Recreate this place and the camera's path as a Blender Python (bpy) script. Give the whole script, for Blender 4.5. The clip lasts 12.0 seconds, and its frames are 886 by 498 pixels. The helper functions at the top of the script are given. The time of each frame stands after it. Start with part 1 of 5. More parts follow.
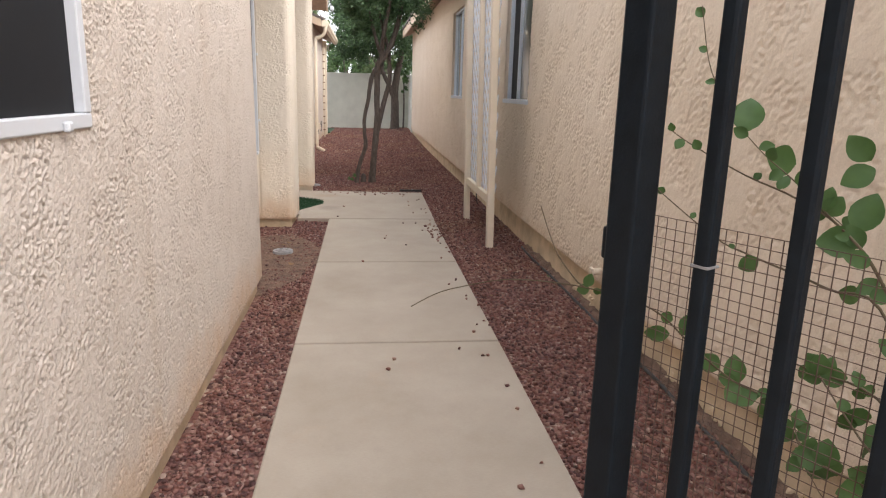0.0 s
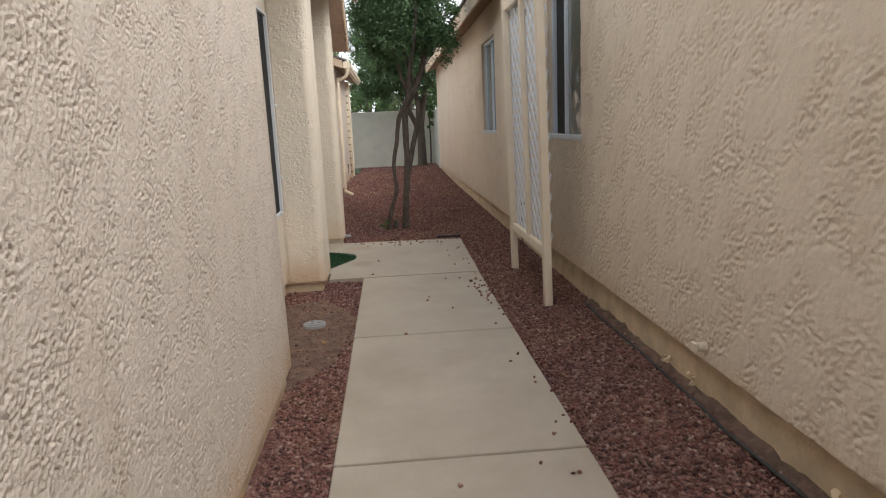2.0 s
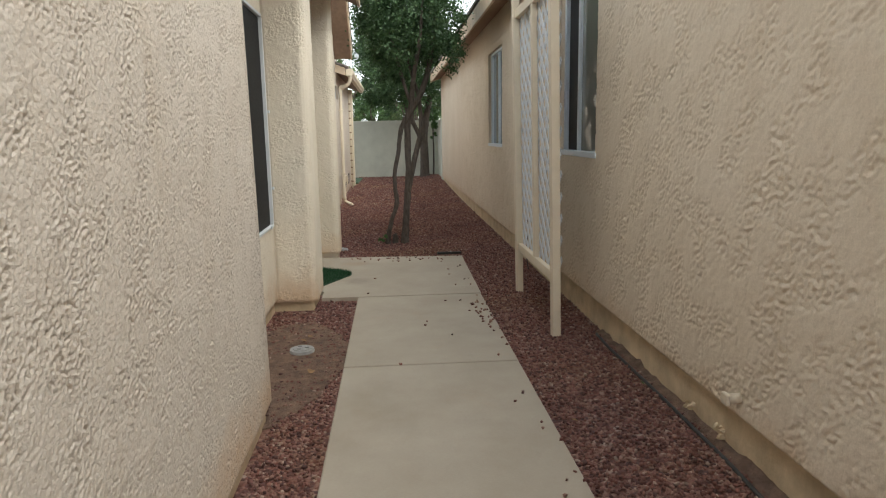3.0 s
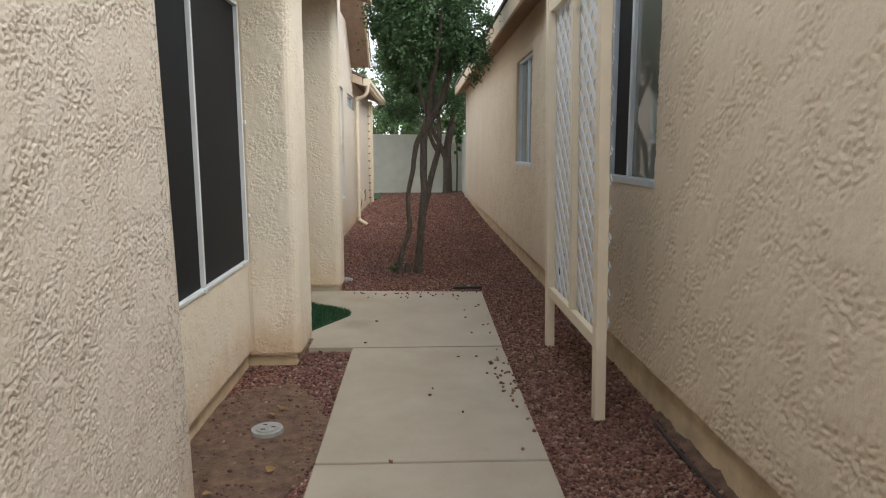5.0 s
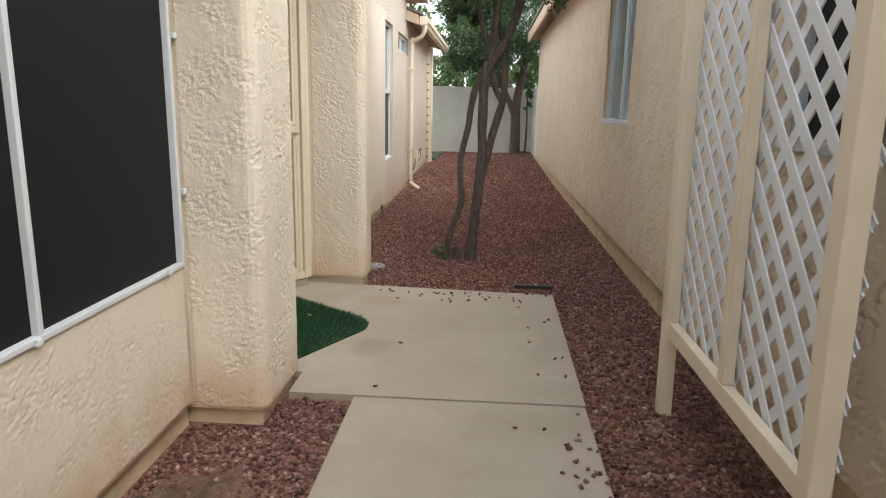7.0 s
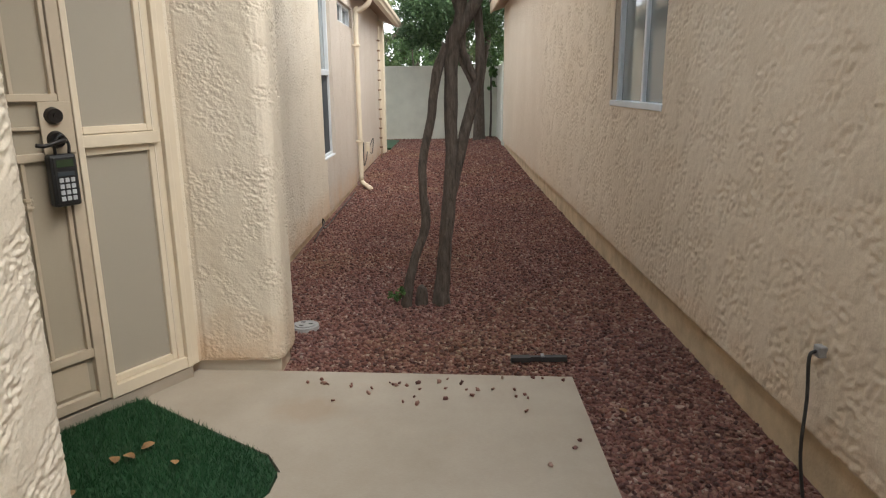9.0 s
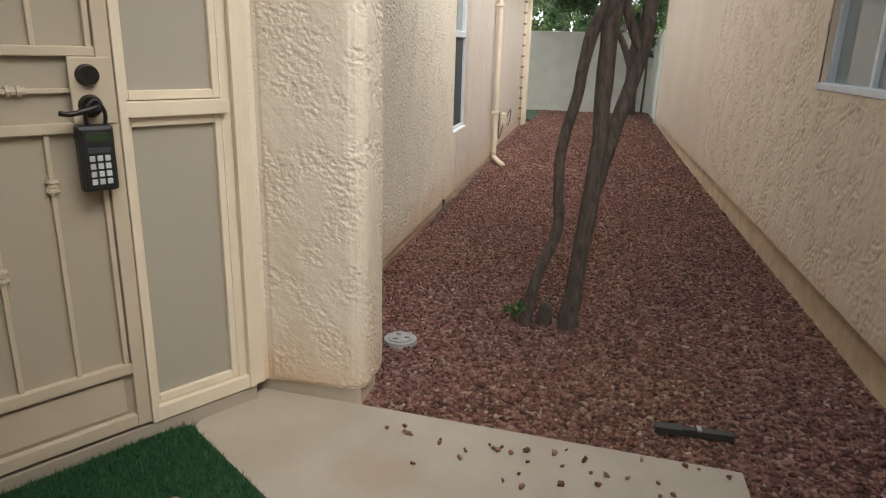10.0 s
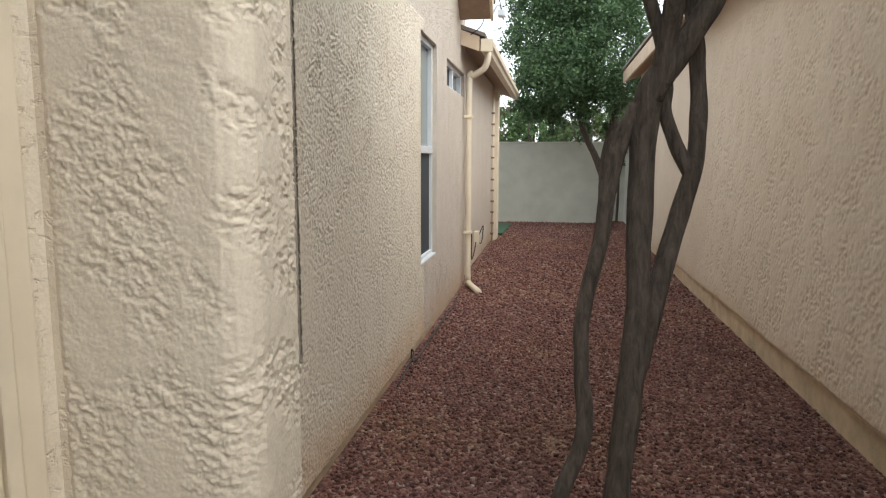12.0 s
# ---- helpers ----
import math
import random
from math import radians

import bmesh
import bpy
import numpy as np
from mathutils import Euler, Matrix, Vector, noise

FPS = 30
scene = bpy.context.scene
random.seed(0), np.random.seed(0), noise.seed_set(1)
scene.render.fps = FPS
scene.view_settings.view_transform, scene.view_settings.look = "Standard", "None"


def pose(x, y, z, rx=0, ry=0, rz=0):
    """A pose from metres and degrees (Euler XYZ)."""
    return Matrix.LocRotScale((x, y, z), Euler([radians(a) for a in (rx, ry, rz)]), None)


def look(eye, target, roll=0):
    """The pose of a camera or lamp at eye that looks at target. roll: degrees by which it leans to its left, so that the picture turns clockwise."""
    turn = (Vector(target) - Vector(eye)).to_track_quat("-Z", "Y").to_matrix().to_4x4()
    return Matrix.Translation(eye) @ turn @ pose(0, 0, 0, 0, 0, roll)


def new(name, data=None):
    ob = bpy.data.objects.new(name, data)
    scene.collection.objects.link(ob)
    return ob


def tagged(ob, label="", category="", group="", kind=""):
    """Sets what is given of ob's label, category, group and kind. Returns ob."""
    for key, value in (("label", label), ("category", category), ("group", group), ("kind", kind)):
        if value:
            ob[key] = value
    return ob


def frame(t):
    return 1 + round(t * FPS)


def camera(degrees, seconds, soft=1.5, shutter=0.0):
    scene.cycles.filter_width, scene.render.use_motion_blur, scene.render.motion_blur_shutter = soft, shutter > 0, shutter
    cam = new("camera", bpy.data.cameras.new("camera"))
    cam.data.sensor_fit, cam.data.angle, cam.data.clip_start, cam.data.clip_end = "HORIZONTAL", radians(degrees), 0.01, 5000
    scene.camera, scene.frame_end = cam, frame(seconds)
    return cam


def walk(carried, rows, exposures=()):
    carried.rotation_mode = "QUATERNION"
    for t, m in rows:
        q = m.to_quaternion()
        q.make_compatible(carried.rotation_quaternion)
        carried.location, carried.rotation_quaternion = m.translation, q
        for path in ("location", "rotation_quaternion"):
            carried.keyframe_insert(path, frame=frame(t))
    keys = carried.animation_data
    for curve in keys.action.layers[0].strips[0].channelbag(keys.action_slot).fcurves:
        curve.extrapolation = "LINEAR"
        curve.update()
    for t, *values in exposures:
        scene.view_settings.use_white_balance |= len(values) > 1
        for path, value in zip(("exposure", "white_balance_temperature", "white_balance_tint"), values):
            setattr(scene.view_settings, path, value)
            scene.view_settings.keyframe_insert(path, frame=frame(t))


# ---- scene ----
cam = camera(67.6, 12.0, 1.2)
PATH = [
    (0, (0.025, 0.599, 1.305), (0.26, 2.531, 0.844), 1.6),
    (0.5, (0.031, 0.848, 1.312), (-0.006, 2.797, 0.866), 0.9),
    (1, (0.057, 0.954, 1.317), (-0.085, 2.893, 0.849), 1.1),
    (1.5, (0.006, 1.177, 1.347), (0.017, 3.134, 0.934), -0.4),
    (2, (-0.031, 1.335, 1.395), (0.113, 3.294, 1.021), -2.5),
    (2.5, (-0.043, 1.536, 1.436), (0.107, 3.506, 1.129), -2.8),
    (2.7, (-0.026, 1.604, 1.425), (0.137, 3.571, 1.1), -1.8),
    (4.3, (0.085, 2.321, 1.393), (0.171, 4.283, 1.017), 1.0),
    (4.5, (0.124, 2.444, 1.396), (0.188, 4.399, 0.981), 0.4),
    (5, (0.15, 2.759, 1.438), (0.221, 4.734, 1.135), -0.1),
    (5.5, (0.242, 3.121, 1.4), (0.252, 5.088, 1.038), 0.2),
    (6, (0.301, 3.56, 1.359), (0.172, 5.497, 0.879), 0.1),
    (6.5, (0.271, 4.031, 1.381), (0.177, 5.974, 0.917), 0.2),
    (7, (0.249, 4.53, 1.365), (0.128, 6.48, 0.937), 1.2),
    (7.5, (0.23, 4.985, 1.347), (0.17, 6.943, 0.947), 0.3),
    (7.7, (0.209, 5.165, 1.38), (0.205, 7.118, 0.949), -0.1),
    (9.3, (0.141, 6.558, 1.376), (0.133, 8.496, 0.883), -0.5),
    (9.5, (0.126, 6.708, 1.378), (0.072, 8.641, 0.867), 1.2),
    (10, (0.138, 7.125, 1.38), (-0.254, 8.999, 0.801), 1.7),
    (10.5, (0.087, 7.52, 1.391), (-0.537, 9.346, 0.867), 2.1),
    (11, (0.123, 7.829, 1.382), (-0.559, 9.655, 0.933), -0.2),
    (11.5, (0.123, 8.102, 1.419), (-0.324, 10.019, 1.062), 1.6),
    (12, (-0.095, 8.27, 1.438), (-0.414, 10.223, 1.171), 0.2),
]
EXPOSURES = [(0, 1.09, 6260, 13.0), (0.5, 0.82, 6277, 12.7), (1, 0.72, 6293, 12.3), (1.5, 0.65, 6310, 12.0), (2.0, 0.58, 6260, 8.5), (2.5, 0.55, 6280, 2.5), (4.5, 0.58, 6180, 3.5), (5.5, 0.62, 6230, 4.5), (6, 0.68, 6255, 5.0), (6.5, 0.86, 6280, 5.5), (7, 0.88, 6305, 6.0), (7.5, 0.93, 6330, 6.5), (9.5, 0.8, 6330, 6.5), (10.5, 0.8, 6310, 6.1), (11.5, 0.7, 6290, 5.7), (12, 0.6, 6230, 5.5)]
walk(cam, [(t, look(eye, target, roll)) for t, eye, target, roll in PATH], EXPOSURES)

# ---- world and light ----
world = bpy.data.worlds.new("sky")
scene.world = world
world.use_nodes = True
wn, wl = world.node_tree.nodes, world.node_tree.links
sky = wn.new("ShaderNodeTexSky")
sky.sky_type, sky.sun_disc = "NISHITA", False
sky.sun_elevation, sky.sun_rotation = radians(50), radians(129)
sky.air_density, sky.dust_density, sky.ozone_density = 1.0, 4.0, 1.0
# overcast: the sky's blue is mostly veiled by cloud
veil = wn.new("ShaderNodeMix")
veil.data_type, veil.blend_type = "RGBA", "MIX"
veil.inputs[0].default_value = 0.75
veil.inputs[7].default_value = (9.0, 9.0, 9.2, 1)
wl.new(sky.outputs[0], veil.inputs[6])
wl.new(veil.outputs[2], wn["Background"].inputs[0])
wn["Background"].inputs[1].default_value = 0.185

sun_data = bpy.data.lights.new("sun", "SUN")
sun_data.energy, sun_data.angle, sun_data.color = 1.6, radians(55), (1.0, 0.95, 0.88)
sun_lamp = new("sun", sun_data)
sun_lamp.matrix_world = look((18.6, -15, 28.5), (0, 0, 0))


# ---- materials ----
def material(name, rough=0.8, metal=0.0):
    m = bpy.data.materials.new(name)
    m.use_nodes = True
    nt = m.node_tree
    b = nt.nodes["Principled BSDF"]
    b.inputs["Roughness"].default_value = rough
    b.inputs["Metallic"].default_value = metal
    return m, nt, b


def coords(nt, scale=(1, 1, 1)):
    tc = nt.nodes.new("ShaderNodeNewGeometry")
    mp = nt.nodes.new("ShaderNodeMapping")
    mp.inputs["Scale"].default_value = scale
    nt.links.new(tc.outputs["Position"], mp.inputs["Vector"])
    return mp.outputs["Vector"]


def noise_tex(nt, vec, scale, detail=4.0, rough=0.6, distort=0.0):
    n = nt.nodes.new("ShaderNodeTexNoise")
    n.inputs["Scale"].default_value, n.inputs["Detail"].default_value = scale, detail
    n.inputs["Roughness"].default_value, n.inputs["Distortion"].default_value = rough, distort
    nt.links.new(vec, n.inputs["Vector"])
    return n.outputs["Fac"]


def ramp(nt, fac, stops):
    r = nt.nodes.new("ShaderNodeValToRGB")
    els = r.color_ramp.elements
    while len(els) < len(stops):
        els.new(0.5)
    for e, (p, c) in zip(els, stops):
        e.position = p
        e.color = (*c, 1) if len(c) == 3 else c
    nt.links.new(fac, r.inputs["Fac"])
    return r.outputs["Color"]


def mix(nt, fac, a, b, mode="MIX"):
    n = nt.nodes.new("ShaderNodeMix")
    n.data_type, n.blend_type = "RGBA", mode
    for sock, v in ((n.inputs[0], fac), (n.inputs[6], a), (n.inputs[7], b)):
        if isinstance(v, (int, float)):
            sock.default_value = v
        elif isinstance(v, tuple):
            sock.default_value = (*v, 1)
        else:
            nt.links.new(v, sock)
    return n.outputs[2]


def bump(nt, b, height, strength, dist, prev=None):
    n = nt.nodes.new("ShaderNodeBump")
    n.inputs["Strength"].default_value, n.inputs["Distance"].default_value = strength, dist
    nt.links.new(height, n.inputs["Height"])
    if prev is not None:
        nt.links.new(prev, n.inputs["Normal"])
    nt.links.new(n.outputs["Normal"], b.inputs["Normal"])
    return n.outputs["Normal"]


def stucco(name, light, dark, lace=0.9, grain=1.0, stain=0.3, size=50, cut=0.47, flat=0.4, soft=0.11, splash=0.6):
    """Skip-trowelled stucco: torn lace-like ridges over sandy grain, with faint weather stains."""
    m, nt, b = material(name, 0.92)
    v = coords(nt)
    big = noise_tex(nt, v, 0.9, 5, 0.6)
    col = ramp(nt, big, [(0.3, dark), (0.7, light)])
    streak = noise_tex(nt, coords(nt, (3.0, 3.0, 0.35)), 1.6, 5, 0.65)
    col = mix(nt, ramp(nt, streak, [(0.52, (0, 0, 0)), (0.75, (stain, stain, stain))]), col,
              (dark[0] * 0.8, dark[1] * 0.72, dark[2] * 0.6))
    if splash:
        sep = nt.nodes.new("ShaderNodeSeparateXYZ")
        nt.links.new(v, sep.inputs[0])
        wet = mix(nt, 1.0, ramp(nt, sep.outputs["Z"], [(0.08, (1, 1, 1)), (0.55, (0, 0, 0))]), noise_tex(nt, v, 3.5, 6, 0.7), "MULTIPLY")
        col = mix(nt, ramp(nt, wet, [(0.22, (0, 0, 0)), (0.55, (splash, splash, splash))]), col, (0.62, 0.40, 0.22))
    fine = noise_tex(nt, v, 160, 3, 0.7)
    col = mix(nt, 0.25, col, ramp(nt, fine, [(0.3, (0.45, 0.42, 0.38)), (0.7, (1, 1, 1))]), "MULTIPLY")
    # skip-trowel plateaus with torn edges, some patches rubbed almost smooth
    fold = noise_tex(nt, coords(nt, (1, 1, 1.25)), size, 4, 0.55, 0.5)
    plate = ramp(nt, fold, [(cut - soft, (0, 0, 0)), (cut - 0.1 * soft, (0.8, 0.8, 0.8)), (cut + 0.6 * soft, (1, 1, 1)), (0.75, (0.86, 0.86, 0.86))])
    patch = noise_tex(nt, v, 4.5, 4, 0.6)
    amount = ramp(nt, patch, [(0.36, (flat, flat, flat)), (0.60, (1, 1, 1))])
    n1 = bump(nt, b, mix(nt, 1.0, plate, amount, "MULTIPLY"), lace, 0.010)
    n2 = bump(nt, b, noise_tex(nt, v, size * 0.5, 3, 0.6), 0.35, 0.010, n1)
    bump(nt, b, noise_tex(nt, v, 130, 4, 0.7), 0.4 * grain, 0.003, n2)
    nt.links.new(col, b.inputs["Base Color"])
    return m


def plain(name, colour, rough=0.5, metal=0.0, vary=0.12, scale=14, relief=0.0, dist=0.002):
    m, nt, b = material(name, rough, metal)
    v = coords(nt)
    n = noise_tex(nt, v, scale, 5, 0.6)
    lo = tuple(c * (1 - vary) for c in colour)
    hi = tuple(min(1, c * (1 + vary)) for c in colour)
    nt.links.new(ramp(nt, n, [(0.3, lo), (0.7, hi)]), b.inputs["Base Color"])
    if relief:
        bump(nt, b, noise_tex(nt, v, scale * 8, 4, 0.6), relief, dist)
    return m


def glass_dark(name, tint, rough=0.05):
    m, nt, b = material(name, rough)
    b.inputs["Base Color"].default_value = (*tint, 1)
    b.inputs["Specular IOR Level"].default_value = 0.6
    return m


def leaf_material(name, lo, hi, back=0.25, fleck=1.3):
    m, nt, b = material(name, 0.55)
    g = nt.nodes.new("ShaderNodeNewGeometry")
    col = ramp(nt, g.outputs["Random Per Island"], [(0.0, lo), (0.6, tuple((a + c) / 2 for a, c in zip(lo, hi))), (1.0, hi)])
    n = noise_tex(nt, coords(nt), fleck, 4)
    col = mix(nt, 0.5, col, ramp(nt, n, [(0.3, (0.5, 0.55, 0.5)), (0.7, (1, 1, 0.9))]), "MULTIPLY")
    nt.links.new(col, b.inputs["Base Color"])
    tr = nt.nodes.new("ShaderNodeBsdfTranslucent")
    nt.links.new(col, tr.inputs["Color"])
    ms = nt.nodes.new("ShaderNodeMixShader")
    ms.inputs[0].default_value = back
    nt.links.new(b.outputs[0], ms.inputs[1])
    nt.links.new(tr.outputs[0], ms.inputs[2])
    nt.links.new(ms.outputs[0], nt.nodes["Material Output"].inputs["Surface"])
    return m


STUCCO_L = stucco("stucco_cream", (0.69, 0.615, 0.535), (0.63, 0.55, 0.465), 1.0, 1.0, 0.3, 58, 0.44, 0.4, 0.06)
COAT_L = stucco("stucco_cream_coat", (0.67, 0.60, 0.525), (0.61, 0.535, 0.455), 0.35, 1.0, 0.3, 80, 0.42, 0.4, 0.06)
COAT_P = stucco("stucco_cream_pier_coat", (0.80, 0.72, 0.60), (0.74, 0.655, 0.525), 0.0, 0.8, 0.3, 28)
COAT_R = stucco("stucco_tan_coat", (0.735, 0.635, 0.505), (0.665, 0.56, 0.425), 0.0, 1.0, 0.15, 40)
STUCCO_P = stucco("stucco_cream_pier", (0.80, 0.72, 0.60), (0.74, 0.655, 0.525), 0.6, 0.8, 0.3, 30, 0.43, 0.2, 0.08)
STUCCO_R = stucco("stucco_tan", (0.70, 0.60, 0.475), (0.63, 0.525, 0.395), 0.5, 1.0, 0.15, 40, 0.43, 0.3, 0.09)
STEM = plain("painted_footing", (0.57, 0.45, 0.295), 0.9, 0, 0.22, 6, 0.6, 0.004)
TRIM = plain("cream_trim_paint", (0.70, 0.61, 0.47), 0.55, 0, 0.06, 5, 0.15)
WHITE = plain("white_vinyl", (0.64, 0.665, 0.69), 0.45, 0, 0.04, 4)
ALU = plain("painted_aluminium", (0.60, 0.65, 0.70), 0.4, 0.3, 0.05, 6)
SCREEN = plain("dark_sun_screen", (0.011, 0.012, 0.014), 0.6, 0, 0.15, 400, 0.3, 0.001)
SCREEN.node_tree.nodes["Principled BSDF"].inputs["Specular IOR Level"].default_value = 0.18
GLASS = glass_dark("window_glass", (0.03, 0.04, 0.045))
BLIND = plain("pale_blind", (0.42, 0.46, 0.46), 0.6, 0, 0.05, 4)
DOORPAINT = plain("tan_door_paint", (0.52, 0.44, 0.33), 0.5, 0, 0.06, 8, 0.1)
DOORMESH = plain("tan_perforated_sheet", (0.40, 0.35, 0.27), 0.6, 0, 0.08, 500, 0.3, 0.001)
SHADE = plain("grey_sunshade_weave", (0.37, 0.335, 0.275), 0.8, 0, 0.05, 350, 0.3, 0.001)
IRON = plain("black_iron_paint", (0.005, 0.009, 0.013), 0.6, 0.0, 0.3, 30, 0.2)
IRON.node_tree.nodes["Principled BSDF"].inputs["Specular IOR Level"].default_value = 0.25
BLACK = plain("black_plastic", (0.015, 0.016, 0.018), 0.4, 0, 0.1, 30)
BRONZE = plain("aged_bronze", (0.045, 0.042, 0.042), 0.38, 0.8, 0.2, 60)
KEYGREY = plain("grey_keys", (0.48, 0.50, 0.53), 0.5)
LCD = plain("green_lcd", (0.03, 0.05, 0.025), 0.2)
SOFFIT = plain("brown_soffit", (0.28, 0.19, 0.13), 0.8, 0, 0.15, 10, 0.3)
FASCIA = plain("cream_fascia", (0.58, 0.46, 0.33), 0.65, 0, 0.12, 5, 0.3)
SHINGLE = plain("grey_roof_tile", (0.22, 0.19, 0.17), 0.9, 0, 0.25, 9, 0.6, 0.006)
BLOCK = plain("painted_block", (0.62, 0.63, 0.55), 0.9, 0, 0.08, 3, 0.5, 0.003)
WIRE = plain("rusty_wire", (0.15, 0.10, 0.075), 0.7, 0.4, 0.3, 20)
STEMGREEN = plain("vine_stem", (0.12, 0.09, 0.05), 0.8)
PVC = plain("pale_pvc", (0.29, 0.285, 0.28), 0.6, 0, 0.2, 30, 0.3)
CABLE = plain("dark_cable", (0.03, 0.028, 0.026), 0.6)
LEAF1 = leaf_material("leaves_dark", (0.035, 0.075, 0.03), (0.115, 0.20, 0.08))
LEAF2 = leaf_material("leaves_mid", (0.05, 0.10, 0.035), (0.14, 0.24, 0.08))
LEAF3 = leaf_material("leaves_far", (0.07, 0.12, 0.04), (0.20, 0.26, 0.10))
LEAFV = leaf_material("leaves_vine", (0.045, 0.10, 0.028), (0.13, 0.24, 0.065), 0.3, 28)
GRASS = leaf_material("artificial_turf", (0.012, 0.055, 0.02), (0.03, 0.11, 0.04), 0.1)
DEADLEAF = plain("dry_leaf", (0.25, 0.14, 0.06), 0.8, 0, 0.4, 30)


def concrete_material():
    m, nt, b = material("broom_concrete", 0.9)
    v = coords(nt)
    col = ramp(nt, noise_tex(nt, v, 1.7, 6, 0.65), [(0.3, (0.345, 0.292, 0.228)), (0.7, (0.43, 0.375, 0.305))])
    rust = ramp(nt, noise_tex(nt, v, 2.3, 5, 0.7, 0.6), [(0.60, (0, 0, 0)), (0.78, (0.5, 0.5, 0.5))])
    col = mix(nt, rust, col, (0.42, 0.32, 0.23))
    dirt = ramp(nt, noise_tex(nt, v, 5.5, 6, 0.75), [(0.58, (0, 0, 0)), (0.8, (0.4, 0.4, 0.4))])
    col = mix(nt, dirt, col, (0.30, 0.26, 0.21))
    # old rusty mark and a pale ring left by pots on the entry slab
    for cx, cy, wx, wy, tone, amt in ((-0.37, 8.07, 0.17, 0.20, (0.24, 0.20, 0.16), 0.5), (-0.45, 8.97, 0.22, 0.16, (0.34, 0.24, 0.16), 0.4)):
        mp = nt.nodes.new("ShaderNodeMapping")
        mp.inputs["Location"].default_value = (-cx / wx, -cy / wy, 0)
        mp.inputs["Scale"].default_value = (1 / wx, 1 / wy, 1)
        nt.links.new(v, mp.inputs["Vector"])
        sph = nt.nodes.new("ShaderNodeTexGradient")
        sph.gradient_type = "SPHERICAL"
        nt.links.new(mp.outputs["Vector"], sph.inputs["Vector"])
        ragged = mix(nt, 1.0, sph.outputs["Fac"], noise_tex(nt, v, 14, 4, 0.6), "MULTIPLY")
        col = mix(nt, ramp(nt, ragged, [(0.04, (0, 0, 0)), (0.30, (amt, amt, amt))]), col, tone)
    fine = noise_tex(nt, coords(nt, (0.25, 1, 1)), 240, 3, 0.7)
    col = mix(nt, 0.2, col, ramp(nt, fine, [(0.3, (0.5, 0.5, 0.5)), (0.7, (1, 1, 1))]), "MULTIPLY")
    bump(nt, b, fine, 0.25, 0.002)
    nt.links.new(col, b.inputs["Base Color"])
    return m


def gravel_material(name, island):
    m, nt, b = material(name, 0.95)
    v = coords(nt)
    stops = [(0.0, (0.075, 0.036, 0.033)), (0.25, (0.15, 0.069, 0.058)), (0.5, (0.21, 0.095, 0.073)), (0.72, (0.25, 0.138, 0.11)),
             (0.93, (0.30, 0.185, 0.148)), (1.0, (0.42, 0.33, 0.275))]
    if island:
        g = nt.nodes.new("ShaderNodeNewGeometry")
        fac = g.outputs["Random Per Island"]
    else:
        vor = nt.nodes.new("ShaderNodeTexVoronoi")
        vor.inputs["Scale"].default_value = 38
        nt.links.new(v, vor.inputs["Vector"])
        sep = nt.nodes.new("ShaderNodeSeparateColor")
        nt.links.new(vor.outputs["Color"], sep.inputs[0])
        fac = sep.outputs[0]
        bump(nt, b, vor.outputs["Distance"], 1.0, -0.02)
    col = ramp(nt, fac, stops)
    patch = noise_tex(nt, v, 0.8, 4, 0.6)
    col = mix(nt, 0.6, col, ramp(nt, patch, [(0.35, (0.74, 0.66, 0.70)), (0.52, (0.95, 0.84, 0.78)), (0.68, (1.0, 1.0, 0.74))]), "MULTIPLY")
    if island:
        bump(nt, b, noise_tex(nt, v, 130, 4, 0.7), 0.5, 0.004)
    nt.links.new(col, b.inputs["Base Color"])
    return m


CONCRETE = concrete_material()
GRAVEL = gravel_material("red_lava_rock", True)
BED = gravel_material("red_lava_bed", False)
SOIL = plain("bare_soil", (0.19, 0.118, 0.082), 0.95, 0, 0.4, 18, 1.0, 0.02)


def bark_material():
    m, nt, b = material("grey_brown_bark", 0.95)
    v = coords(nt, (1, 1, 0.22))
    n = noise_tex(nt, v, 45, 5, 0.7, 0.6)
    nt.links.new(ramp(nt, n, [(0.3, (0.038, 0.029, 0.024)), (0.55, (0.105, 0.084, 0.068)), (0.8, (0.18, 0.155, 0.128))]), b.inputs["Base Color"])
    bump(nt, b, n, 0.8, 0.012)
    return m


BARK = bark_material()


# ---- mesh helpers ----
def mesh_of(name, bm, mat, smooth=False):
    bmesh.ops.recalc_face_normals(bm, faces=bm.faces)
    me = bpy.data.meshes.new(name)
    bm.to_mesh(me)
    bm.free()
    if mat:
        me.materials.append(mat)
    if smooth:
        me.polygons.foreach_set("use_smooth", [True] * len(me.polygons))
    return me


def part(name, bm, mat, parent=None, label="", smooth=False):
    ob = new(name, mesh_of(name, bm, mat, smooth))
    if parent is not None:
        ob.parent = parent
    if label:
        ob["label"] = label
    return ob


def box(x0, x1, y0, y1, z0, z1, bevel=0.0, bm=None):
    own = bm is None
    bm = bm or bmesh.new()
    r = bmesh.ops.create_cube(bm, size=1, matrix=Matrix.Translation(((x0 + x1) / 2, (y0 + y1) / 2, (z0 + z1) / 2)) @ Matrix.Diagonal((x1 - x0, y1 - y0, z1 - z0, 1)))
    if bevel and own:
        bmesh.ops.bevel(bm, geom=bm.edges[:], offset=bevel, segments=2, affect="EDGES", profile=0.5)
    return bm


